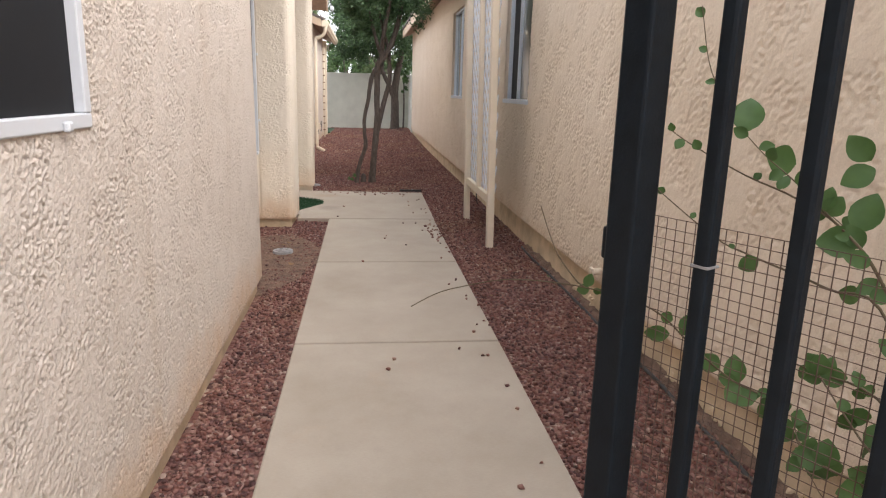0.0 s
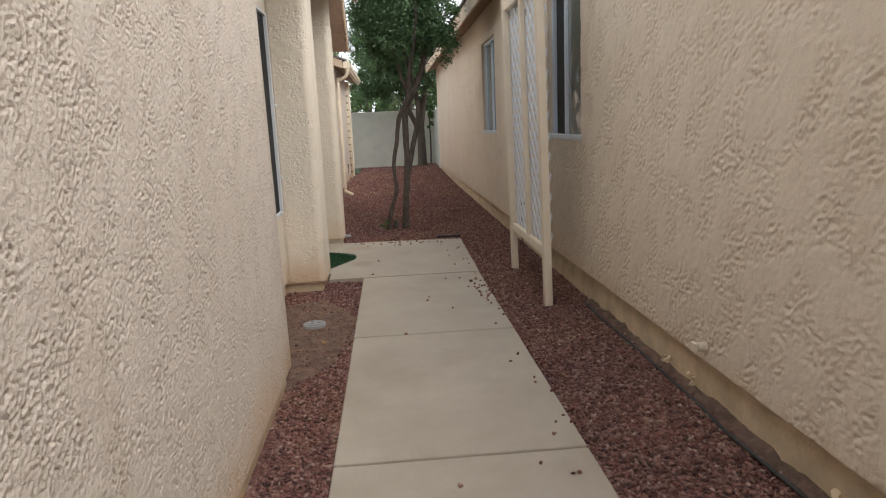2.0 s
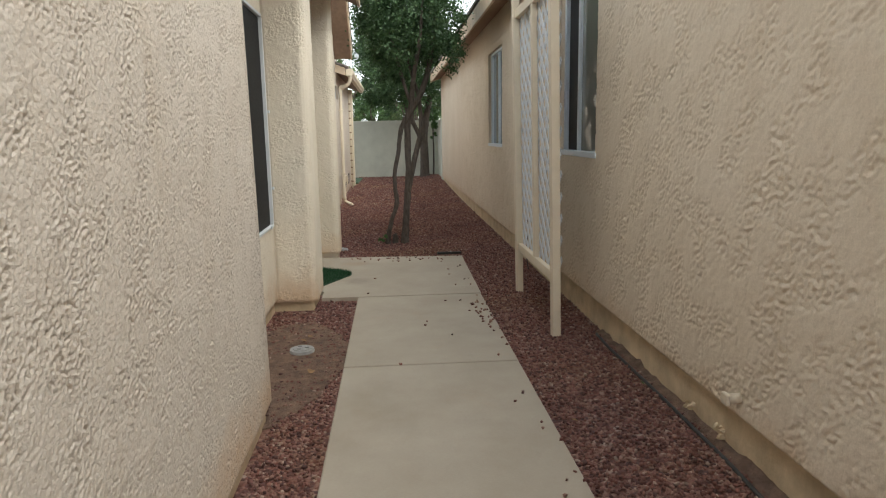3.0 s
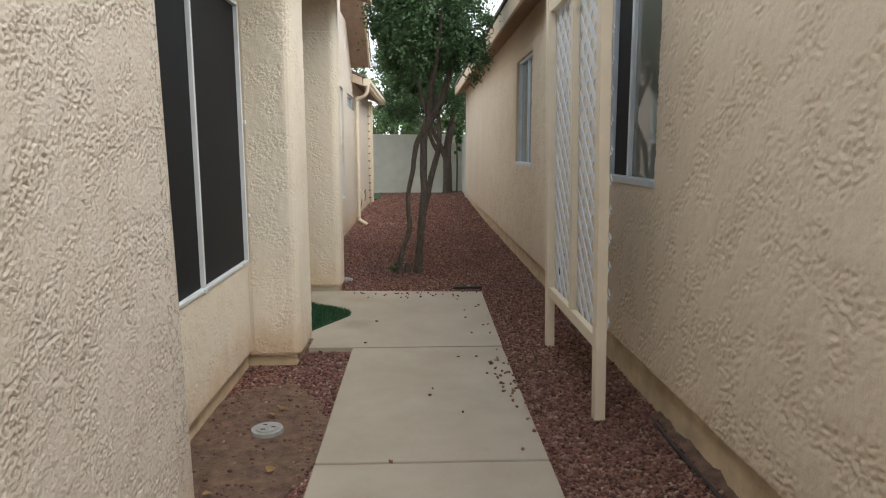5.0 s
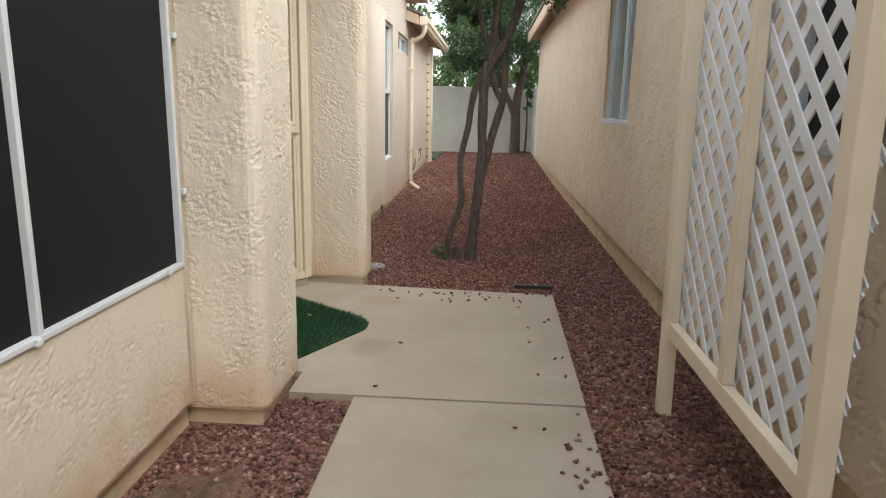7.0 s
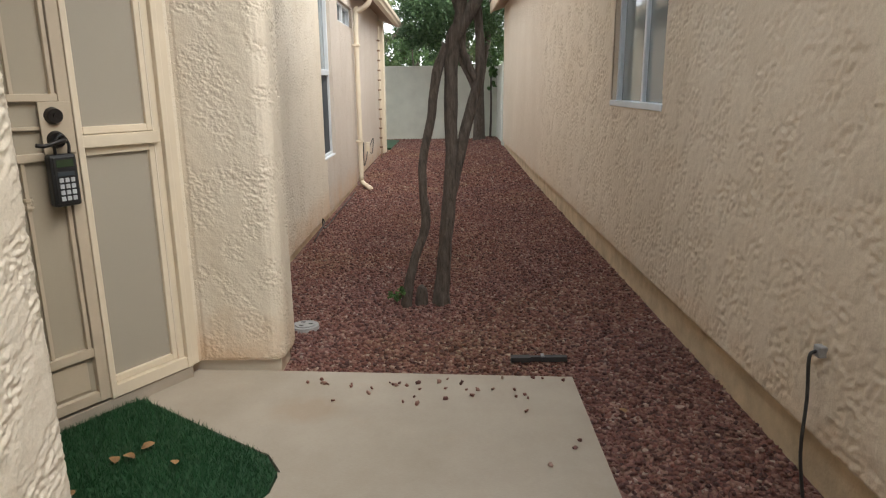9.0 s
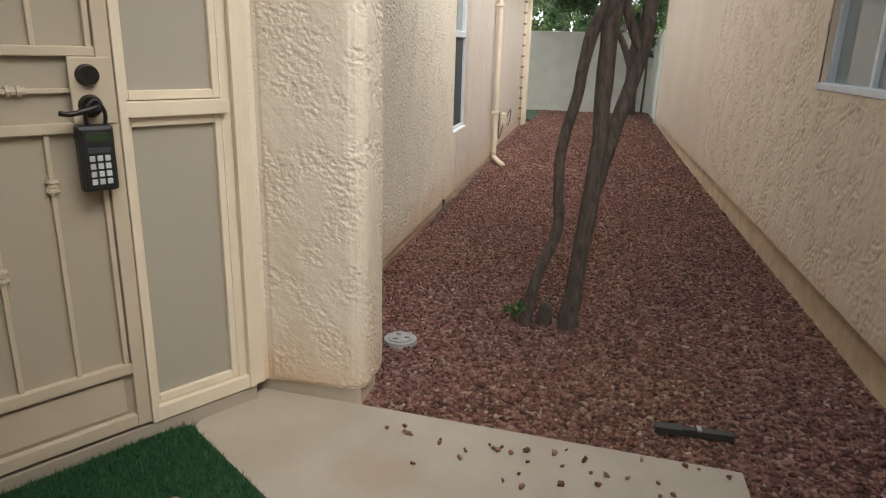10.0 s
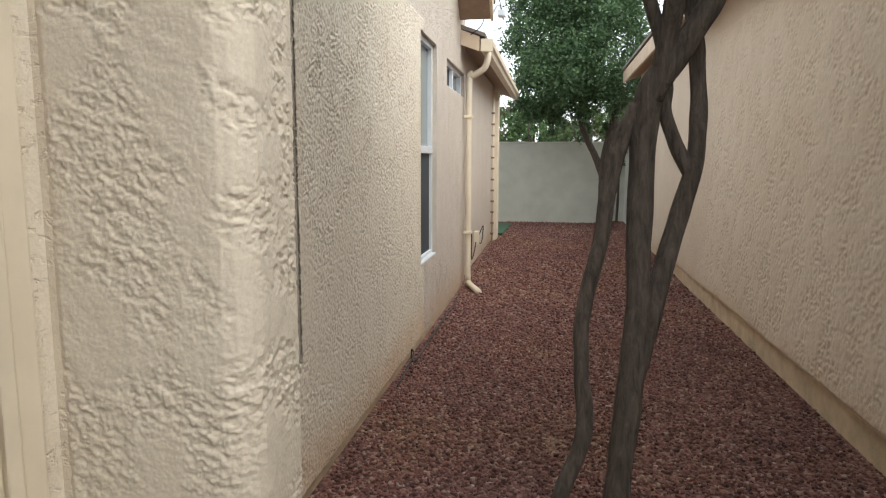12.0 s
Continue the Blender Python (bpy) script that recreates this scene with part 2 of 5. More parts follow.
def prism(points, z0, z1, bm=None):
    """An upright prism on a plan outline."""
    bm = bm or bmesh.new()
    lo = [bm.verts.new((x, y, z0)) for x, y in points]
    hi = [bm.verts.new((x, y, z1)) for x, y in points]
    bm.faces.new(lo[::-1])
    bm.faces.new(hi)
    n = len(points)
    for i in range(n):
        bm.faces.new((lo[i], lo[(i + 1) % n], hi[(i + 1) % n], hi[i]))
    return bm


def round_plan(points, radii, seg=5):
    """A plan outline with rounded corners."""
    out, n = [], len(points)
    for i, (p, r) in enumerate(zip(points, radii)):
        p = Vector(p)
        if not r:
            out.append(tuple(p))
            continue
        a, c = (Vector(points[i - 1]) - p).normalized(), (Vector(points[(i + 1) % n]) - p).normalized()
        half = a.angle(c) / 2
        d = r / math.tan(half)
        cen = p + (a + c).normalized() * (r / math.sin(half))
        s, e = p + a * d - cen, p + c * d - cen
        for k in range(seg + 1):
            v = s.lerp(e, k / seg).normalized() * r
            out.append(tuple(cen + v))
    return out


def tube(path, radius, sides=8, bm=None, cap=True):
    """A swept tube; radius is one number or one a point."""
    bm = bm or bmesh.new()
    pts = [Vector(p) for p in path]
    rad = radius if isinstance(radius, (list, tuple)) else [radius] * len(pts)
    rings, side = [], None
    for i, p in enumerate(pts):
        d = (pts[min(i + 1, len(pts) - 1)] - pts[max(i - 1, 0)]).normalized()
        if side is None:
            side = d.orthogonal().normalized()
        side = (side - d * side.dot(d)).normalized()
        up = d.cross(side)
        rings.append([bm.verts.new(p + (side * math.cos(a) + up * math.sin(a)) * rad[i]) for a in [2 * math.pi * k / sides for k in range(sides)]])
    for a, b in zip(rings, rings[1:]):
        for k in range(sides):
            bm.faces.new((a[k], a[(k + 1) % sides], b[(k + 1) % sides], b[k]))
    if cap:
        bm.faces.new(rings[0][::-1])
        bm.faces.new(rings[-1])
    return bm


def smooth_path(points, steps=5):
    """Catmull-Rom through points of any length of numbers."""
    P = [np.array(p, float) for p in points]
    P = [2 * P[0] - P[1]] + P + [2 * P[-1] - P[-2]]
    out = []
    for i in range(1, len(P) - 2):
        for k in range(steps):
            t = k / steps
            a, b, c, d = P[i - 1:i + 3]
            out.append(0.5 * (2 * b + (c - a) * t + (2 * a - 5 * b + 4 * c - d) * t * t + (3 * b - a - 3 * c + d) * t ** 3))
    out.append(P[-2])
    return out


def holed_wall(face, back, y0, y1, z0, z1, holes=()):
    """A wall that runs along y, between two x planes, with openings (y0, y1, z0, z1) through it."""
    bm = bmesh.new()
    ys = sorted({y0, y1, *[h[0] for h in holes], *[h[1] for h in holes]})
    zs = sorted({z0, z1, *[h[2] for h in holes], *[h[3] for h in holes]})

    def solid(i, j):
        if not (0 <= i < len(ys) - 1 and 0 <= j < len(zs) - 1):
            return False
        cy, cz = (ys[i] + ys[i + 1]) / 2, (zs[j] + zs[j + 1]) / 2
        return not any(h[0] < cy < h[1] and h[2] < cz < h[3] for h in holes)

    def quad(*vs):
        bm.faces.new([bm.verts.new(v) for v in vs])

    for i in range(len(ys) - 1):
        for j in range(len(zs) - 1):
            if not solid(i, j):
                continue
            a, b, c, d = ys[i], ys[i + 1], zs[j], zs[j + 1]
            for x in (face, back):
                quad((x, a, c), (x, b, c), (x, b, d), (x, a, d))
            if not solid(i - 1, j):
                quad((face, a, c), (back, a, c), (back, a, d), (face, a, d))
            if not solid(i + 1, j):
                quad((face, b, c), (back, b, c), (back, b, d), (face, b, d))
            if not solid(i, j - 1):
                quad((face, a, c), (back, a, c), (back, b, c), (face, b, c))
            if not solid(i, j + 1):
                quad((face, a, d), (back, a, d), (back, b, d), (face, b, d))
    bmesh.ops.remove_doubles(bm, verts=bm.verts, dist=1e-5)
    return bm


def structure(name, bm, mat, label, category, smooth=False):
    return tagged(part(name, bm, mat, None, "", smooth), label, category, "", "structure")


# ---- the plan ----
RX = 1.405          # face of the tan house
AX = -0.66         # near wall of the cream house
BX = -0.985         # window bay wall
CX = -1.095         # wall past the entry
TOP = 3.1


def stucco_coat(wall, plan, y0, y1, z0, z1, mat, seed, size, stretch, slant, cuts, soft, depth, step, holes=(), patch=0.16, rubbed=0.3):
    """The trowelled finish coat of a wall as relief: terraces with torn edges, rubbed almost smooth in patches, fading out at its edges. It covers the stretch y0 to y1 of a plan line that has the open air on its right."""
    rs = np.random.RandomState(seed)
    ny, nz = int((y1 - y0) / step), int((z1 - z0) / step)

    def band(length, sy):
        fy, fz = np.meshgrid(np.fft.fftfreq(ny, step), np.fft.fftfreq(nz, step))
        f = np.hypot((fy + slant * fz) * sy, fz) * length
        n = np.fft.ifft2(np.fft.fft2(rs.normal(size=(nz, ny))) * np.exp(-(0.8 * f) ** 2) * (1 - np.exp(-(3 * f) ** 2))).real
        return n / n.std()
    a = band(size, stretch) + 0.55 * band(size * 0.5, stretch) + 0.32 * band(max(size * 0.2, 1.2 * step), stretch)
    a /= a.std()
    low = np.zeros_like(a)
    for cut in cuts:
        k = np.clip((cut + soft - a) / (2 * soft), 0, 1)
        low += k * k * (3 - 2 * k)
    rub = np.clip(0.62 + 0.5 * band(patch, 1.0), rubbed, 1)
    hgt = 0.0015 + depth * (len(cuts) - rub * low) + 0.0004 * band(0.08, 1.0) + 0.0002 * band(2.2 * step, 1.0)
    yy, zz = np.meshgrid(np.linspace(y0, y1, ny), np.linspace(0, 1, nz))
    zz = z0 + (z1 - z0) * zz
    edge = np.minimum(np.minimum(yy - y0, y1 - yy) / 0.02, np.minimum(zz - zz[0], zz[-1] - zz) / 0.008)
    hgt = np.where(edge < 1, -0.003 + (hgt + 0.003) * np.clip(edge, 0, 1), hgt)
    line = np.array(plan, float)
    run = np.hypot(*np.diff(line, axis=0).T)
    at = np.concatenate([[0], np.cumsum(run)])
    way = np.diff(line, axis=0) / run[:, None]
    way = np.concatenate([way[:1], way[:-1] + way[1:], way[-1:]])
    way /= np.hypot(*way.T)[:, None]
    px, py, wx, wy = (np.interp(yy, at, c) for c in (*line.T, *way.T))
    v = np.stack([px + wy * hgt, py - wx * hgt, zz], -1).reshape(-1, 3)
    i = (np.arange(nz - 1)[:, None] * ny + np.arange(ny - 1)[None]).ravel()
    mid_y, mid_z = yy.ravel()[i] + step / 2, v[i, 2] + step / 2
    for a0, a1, b0, b1 in holes:
        ok = (mid_y < a0) | (mid_y > a1) | (mid_z < b0) | (mid_z > b1)
        i, mid_y, mid_z = i[ok], mid_y[ok], mid_z[ok]
    q = np.stack([i, i + 1, i + ny + 1, i + ny], -1)
    me = bpy.data.meshes.new("stucco_coat")
    me.vertices.add(len(v)), me.loops.add(q.size), me.polygons.add(len(q))
    me.vertices.foreach_set("co", v.ravel())
    me.loops.foreach_set("vertex_index", q.ravel())
    me.polygons.foreach_set("loop_start", np.arange(len(q)) * 4)
    me.polygons.foreach_set("use_smooth", np.ones(len(q), bool))
    me.update(calc_edges=True)
    me.materials.append(mat)
    ob = new("stucco_coat", me)
    ob.parent = wall
    return ob


# ground
def ground_z(x, y):
    """The gravel lies just under the walk and rises gently towards the back wall."""
    k = min(1, max(0, (y - 15) / 8))
    return -0.035 + 0.10 * k * k * (3 - 2 * k) + 0.05 * min(1, max(0, (x - 0.80) / 0.25))


xs = [-400, -60, -12, -4, -1.2, 0, 0.8, 1.05, 1.5, 4, 12, 60, 400]
ys = [-400, -60, -12, 0, 5, 10, 15, 16, 17, 18, 19, 20, 21, 22, 23, 24, 30, 60, 400]
bm = bmesh.new()
grid = [[bm.verts.new((x, y, ground_z(x, y))) for x in xs] for y in ys]
for r0, r1 in zip(grid, grid[1:]):
    for k in range(len(xs) - 1):
        bm.faces.new((r0[k], r0[k + 1], r1[k + 1], r1[k]))
ground = structure("ground", bm, BED, "dark red crushed lava rock ground", "ground")
rng = random.Random(5)
ring = []
for k in range(40):
    a = 2 * math.pi * k / 40
    ring.append((-0.71 + math.cos(a) * 0.345 * (1 + 0.16 * math.sin(3 * a + 1) + rng.uniform(-0.06, 0.06)), 5.85 + math.sin(a) * 0.95 * (1 + rng.uniform(-0.06, 0.06))))
soil = structure("ground_soil_patch", prism(ring, -0.06, -0.027), SOIL, "bare brown soil patch beside the walk", "soil")

# walk
SLABS = [(-1.5, 2.197), (2.217, 3.921), (3.936, 5.633), (5.648, 7.424)]
pavement = structure("pavement", box(-0.335, 0.745, -1.5, 9.2, -0.14, -0.05), SOIL, "pale concrete garden walk with cut joints", "pavement")
for a, b in SLABS:
    part("slab", box(-0.343, 0.75, a, b, -0.1, 0.0, 0.009), CONCRETE, pavement)
outline = [(-0.66, 7.436), (0.752, 7.436), (0.772, 9.285), (-0.68, 9.38), (-1.08, 9.40), (-1.20, 9.15), (-1.2, 9.06), (-0.52, 8.60), (-0.452, 8.49), (-0.455, 8.36), (-0.72, 7.86), (-0.85, 7.69), (-0.66, 7.68)]
part("slab", prism(outline, -0.1, 0.0), CONCRETE, pavement)
part("slab", prism([(-2.2, 7.5), (-0.8, 7.7), (-0.42, 8.47), (-1.2, 9.08), (-2.2, 9.08)], -0.1, -0.012), CONCRETE, pavement)

# ---- tan house ----
RW1 = (6.25, 7.25, 1.24, 2.50)
RW2 = (10.18, 11.35, 1.24, 2.50)
def screed(y):
    """Height of the stucco's lower edge on the tan house, which the slab steps down with the lot."""
    return 0.205 + 0.006 * max(0.0, 11.35 - y)


bm = holed_wall(RX, RX + 0.2, -1.0, 20.6, 0.0, TOP, (RW1, RW2))
for v in bm.verts:
    if v.co.z < 0.01:
        v.co.z = screed(v.co.y)
wall_east = structure("wall_east", bm, STUCCO_R, "tan painted lace-textured stucco house wall", "wall")
structure("wall_east_footing", box(RX + 0.03, RX + 0.19, -1.0, 20.59, -0.2, 0.4), STEM, "tan painted concrete footing with a chipped edge", "footing")
stucco_coat(wall_east, [(RX, 20), (RX, 0)], 12.3, 17.8, screed(7.7), 2.6, COAT_R, 8, 0.026, 1.5, 0.3, (-0.75, 0.55), 0.16, 0.0034, 0.0074, [(20 - RW1[1], 20 - RW1[0], RW1[2], RW1[3])], 0.25, 0.1)
stucco_coat(wall_east, [(RX, 20), (RX, 0)], 5.0, 12.33, 0.21, 2.6, COAT_R, 18, 0.028, 1.5, 0.2, (-0.75, 0.55), 0.16, 0.0036, 0.0094, [(20 - RW2[1], 20 - RW2[0], RW2[2], RW2[3])], 0.25, 0.1)
structure("wall_east_end", box(RX + 0.2, 9, 20.4, 20.6, -0.2, TOP), STUCCO_R, "tan stucco end wall of the house", "wall")
structure("wall_east_front", box(RX + 0.2, 9, -1.0, -0.8, -0.2, TOP), STUCCO_R, "tan stucco front wall of the house", "wall")


def roof_slope(name, x_eave, x_ridge, y0, y1, z, rise, label, fascia=0.2):
    root = tagged(new(name), label, "roof", "", "structure")
    s = 1 if x_ridge > x_eave else -1
    bm = bmesh.new()
    v = [bm.verts.new(p) for p in ((x_eave, y0, z), (x_eave, y1, z), (x_ridge, y1, z + rise), (x_ridge, y0, z + rise))]
    w = [bm.verts.new(p) for p in ((x_eave, y0, z + 0.05), (x_eave, y1, z + 0.05), (x_ridge, y1, z + rise + 0.05), (x_ridge, y0, z + rise + 0.05))]
    bm.faces.new(v), bm.faces.new(w)
    for i in range(4):
        bm.faces.new((v[i], v[(i + 1) % 4], w[(i + 1) % 4], w[i]))
    part("soffit", bm, SOFFIT, root, "brown boarded soffit")
    part("fascia", box(min(x_eave, x_eave - 0.03 * s), max(x_eave, x_eave - 0.03 * s), y0, y1, z - 0.02, z + fascia - 0.02, 0.004), FASCIA, root, "weathered cream fascia board")
    bm = bmesh.new()
    o = -0.05 * s
    v = [bm.verts.new(p) for p in ((x_eave + o, y0 - 0.02, z + fascia), (x_eave + o, y1, z + fascia), (x_ridge, y1, z + rise + fascia), (x_ridge, y0 - 0.02, z + rise + fascia))]
    w = [bm.verts.new((q.co.x, q.co.y, q.co.z + 0.04)) for q in v]
    bm.faces.new(v), bm.faces.new(w)
    for i in range(4):
        bm.faces.new((v[i], v[(i + 1) % 4], w[(i + 1) % 4], w[i]))
    part("covering", bm, SHINGLE, root, "grey-brown roof covering")
    return root


roof_slope("roof_east", 1.16, 5.2, -1.4, 20.9, 2.84, 1.4, "low-pitched roof with a cream fascia board")
structure("ceiling_east", box(RX + 0.2, 5.2, -0.8, 20.4, TOP - 0.1, TOP), SOFFIT, "plain ceiling inside the tan house", "ceiling")


def sliding_window(name, x, side, y0, y1, z0, z1, mull, depth, label, pale):
    """A window in a wall along y; side +1: the house lies towards +x."""
    root = tagged(new(name), label, "window", "", "structure")
    s = side
    f = 0.035

    def bar(nm, a, b, c, d, x0, x1, mat=ALU):
        return part(nm, box(min(x0, x1), max(x0, x1), a, b, c, d, 0.004), mat, root)
    xo, xi = x + 0.03 * s, x + depth * s
    bar("window_frame", y0, y0 + f, z0, z1, xo, xi)
    bar("window_frame", y1 - f, y1, z0, z1, xo, xi)
    bar("window_frame", y0 + f, y1 - f, z1 - f, z1, xo, xi)
    bar("window_sill", y0 - 0.02, y1 + 0.02, z0 - 0.02, z0 + 0.02, x - 0.012 * s, xi)
    bar("mullion", mull - 0.02, mull + 0.02, z0 + 0.02, z1 - f, x + 0.04 * s, xi)
    xg = x + 0.065 * s
    part("pane", box(min(xg, xg + 0.006 * s), max(xg, xg + 0.006 * s), y0 + f, mull - 0.02, z0 + 0.02, z1 - f), pale[0], root)
    part("pane", box(min(xg, xg + 0.006 * s), max(xg, xg + 0.006 * s), mull + 0.02, y1 - f, z0 + 0.02, z1 - f), pale[1], root)
    return root


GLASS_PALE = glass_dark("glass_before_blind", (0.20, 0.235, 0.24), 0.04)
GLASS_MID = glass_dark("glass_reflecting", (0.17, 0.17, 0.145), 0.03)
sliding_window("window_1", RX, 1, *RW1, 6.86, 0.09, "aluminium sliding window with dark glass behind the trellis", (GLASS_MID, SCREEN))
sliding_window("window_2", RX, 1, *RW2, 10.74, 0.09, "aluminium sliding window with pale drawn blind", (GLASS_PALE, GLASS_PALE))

# ---- cream house ----
WA = (0.9, 2.36, 1.196, 2.35)
bm = holed_wall(AX, AX - 0.3, -1.0, 5.0, 0.07, TOP, (WA,))
for v in bm.verts:
    if v.co.y > 4.9:
        v.co.y -= 0.045 * (v.co.z - 0.6)
bmesh.ops.bevel(bm, geom=[e for e in bm.edges if all(v.co.y > 4.8 and v.co.x > AX - 0.01 for v in e.verts)], offset=0.03, segments=4, affect="EDGES", profile=0.5)
west_near = structure("wall_west_near", bm, STUCCO_L, "cream lace-textured stucco house wall", "wall")
stucco_coat(west_near, [(AX, 0), (AX, 6)], 1.4, 4.86, 0.075, 2.35, COAT_L, 3, 0.0118, 1.1, 0.45, (-0.72,), 0.14, 0.0062, 0.0043, (WA,), 0.2, 0.3)
structure("wall_west_near_footing", box(AX - 0.3, AX - 0.03, -1.0, 4.96, -0.2, 0.07), STEM, "stained concrete footing", "footing")
WB = (5.3, 7.10, 0.69, 2.33)
west_bay = structure("wall_west_bay", holed_wall(BX, BX - 0.2, 5.0, 7.13, 0.08, TOP, (WB,)), STUCCO_L, "cream stucco wall round a tall screened window", "wall")
stucco_coat(west_bay, [(BX, 0), (BX, 8)], 5.02, 7.11, 0.085, 2.5, COAT_P, 22, 0.015, 1.15, 0.35, (-0.8,), 0.16, 0.0038, 0.0058, (WB,), 0.2, 0.3)
structure("wall_west_bay_footing", box(BX - 0.2, BX - 0.03, 4.97, 7.13, -0.2, 0.08), STEM, "stained concrete footing", "footing")
pa = round_plan([(-2.2, 7.13), (-0.66, 7.13), (-0.66, 7.62), (-2.2, 7.62)], [0, 0.06, 0.05, 0])
pier = structure("wall_west_pier", prism(pa, 0.05, TOP), STUCCO_P, "cream stucco pier beside the entry", "pier")
stucco_coat(pier, pa, 1.215, 2.25, 0.055, 2.55, COAT_P, 12, 0.027, 1.3, 0.25, (-0.9, 0.75), 0.07, 0.0026, 0.0034, (), 0.2, 0.15)
structure("wall_west_pier_footing", box(-2.2, -0.69, 7.16, 7.60, -0.2, 0.05), STEM, "concrete footing of the pier", "footing")
pb = round_plan([(-1.06, 9.40), (-0.645, 9.40), (-0.645, 9.68), (CX - 0.2, 9.68), (CX - 0.2, 9.33), (-1.12, 9.27)], [0.0, 0.07, 0.07, 0, 0, 0])
pier = structure("wall_west_entry_pier", prism(pb, 0.05, TOP), STUCCO_P, "cream stucco pier with a rounded corner past the door", "pier")
stucco_coat(pier, pb, 0.01, 0.95, 0.055, 2.55, COAT_P, 14, 0.027, 1.3, -0.25, (-0.9, 0.75), 0.06, 0.0025, 0.0030, (), 0.2, 0.15)
structure("wall_west_entry_footing", box(-1.2, -0.67, 9.43, 9.62, -0.2, 0.05), TRIM, "concrete footing of the entry pier", "footing")
LW = (13.27, 14.03, 0.61, 2.41)
SQ = (14.58, 15.85, 2.13, 2.39)
NW = (10.02, 10.77, 0.61, 2.41)
west_far = structure("wall_west_far", holed_wall(CX, CX - 0.2, 9.69, 15.93, 0.03, 3.6, (LW, SQ, NW)), STUCCO_L, "cream lace-textured stucco side wall", "wall")
structure("wall_west_rear", box(CX - 0.2, CX - 0.04, 15.935, 20.0, 0.03, 2.95), STUCCO_L, "cream stucco wall under the low roof", "wall")
stucco_coat(west_far, [(CX, 0), (CX, 16)], 9.7, 13.4, 0.035, 2.5, COAT_P, 16, 0.0155, 1.1, 0.2, (-0.7,), 0.14, 0.0090, 0.0060, (LW, SQ, NW), 0.3, 0.5)
structure("wall_west_far_footing", box(CX - 0.2, CX - 0.02, 9.69, 15.93, -0.2, 0.03), STEM, "concrete footing at the gravel", "footing")
structure("wall_west_end", box(-9, CX - 0.05, 20.002, 20.2, -0.2, 2.95), STUCCO_L, "cream stucco end wall of the house", "wall")
structure("wall_west_front", box(-9, AX - 0.3, -1.0, -0.8, -0.2, TOP), STUCCO_L, "cream stucco front wall of the house", "wall")
structure("ceiling_west", box(-9, CX - 0.25, -0.8, 20.0, 3.0, 3.1), SOFFIT, "plain ceiling inside the cream house", "ceiling")


# ---- block wall ----
block = structure("wall_north", box(-6, 6, 23.12, 23.26, -0.2, 1.81), BLOCK, "pale painted concrete block garden wall", "wall")
side_wall = structure("wall_north_return", box(1.46, 1.6, 20.62, 23.1, -0.2, 1.82), BLOCK, "pale painted block wall returning to the house", "wall")

# courses of the block wall: raked joints
for k in range(9):
    z = 0.2 * k + 0.0
    off = 0.2 * (k % 2)
    for c in range(-4, 5):
        x0 = c * 0.4 + off - 0.2
        part("block", box(x0 + 0.003, x0 + 0.397, 23.113, 23.14, z + 0.003, z + 0.197), BLOCK, block)
part("coping", box(-3, 3, 23.10, 23.27, 1.803, 1.835, 0.006), BLOCK, block)
part("block_pilaster", box(1.40, 1.47, 20.75, 20.95, -0.1, 1.84, 0.005), BLOCK, side_wall)


# ---- windows of the cream house ----
def screened_window(name, x, y0, y1, z0, z1, bars, label, bar=0.03, clips=()):
    """Dark sun screens in white frames, set proud of a wall that faces +x."""
    root = tagged(new(name), label, "window", "", "structure")
    edges = [y0, *bars, y1]
    for a, b in zip(edges, edges[1:]):
        part("screen", box(x - 0.03, x - 0.012, a, b, z0, z1), SCREEN, root, "dark woven sun screen")
    part("frame_rail", box(x - 0.02, x + 0.014, y0, y1, z0, z0 + bar, 0.004), WHITE, root)
    part("frame_rail", box(x - 0.02, x + 0.014, y0, y1, z1 - bar, z1, 0.004), WHITE, root)
    for y in (y0, y1 - bar):
        part("frame_stile", box(x - 0.02, x + 0.0145, y, y + bar, z0 + bar, z1 - bar, 0.004), WHITE, root)
    for y in bars:
        part("frame_stile", box(x - 0.02, x + 0.012, y - bar / 2, y + bar / 2, z0 + bar, z1 - bar, 0.004), WHITE, root)
    for y, z in clips:
        part("clip", box(x + 0.014, x + 0.03, y - 0.012, y + 0.012, z - 0.012, z + 0.012, 0.005), WHITE, root, "small white turn clip")
    part("backing", box(x - 0.2, x - 0.18, y0, y1, z0, z1), SCREEN, root)
    return root


screened_window("window_3", AX, WA[0], WA[1], WA[2], WA[3], (), "window with a dark sun screen in a white frame", 0.036, ((2.20, 1.206),))
screened_window("window_4", BX, WB[0], WB[1], WB[2], WB[3], (6.21,), "tall window with two dark sun screens in white frames", 0.021,
                ((6.18, 0.70), (6.95, 0.705), (7.11, 1.0), (7.11, 1.6)))


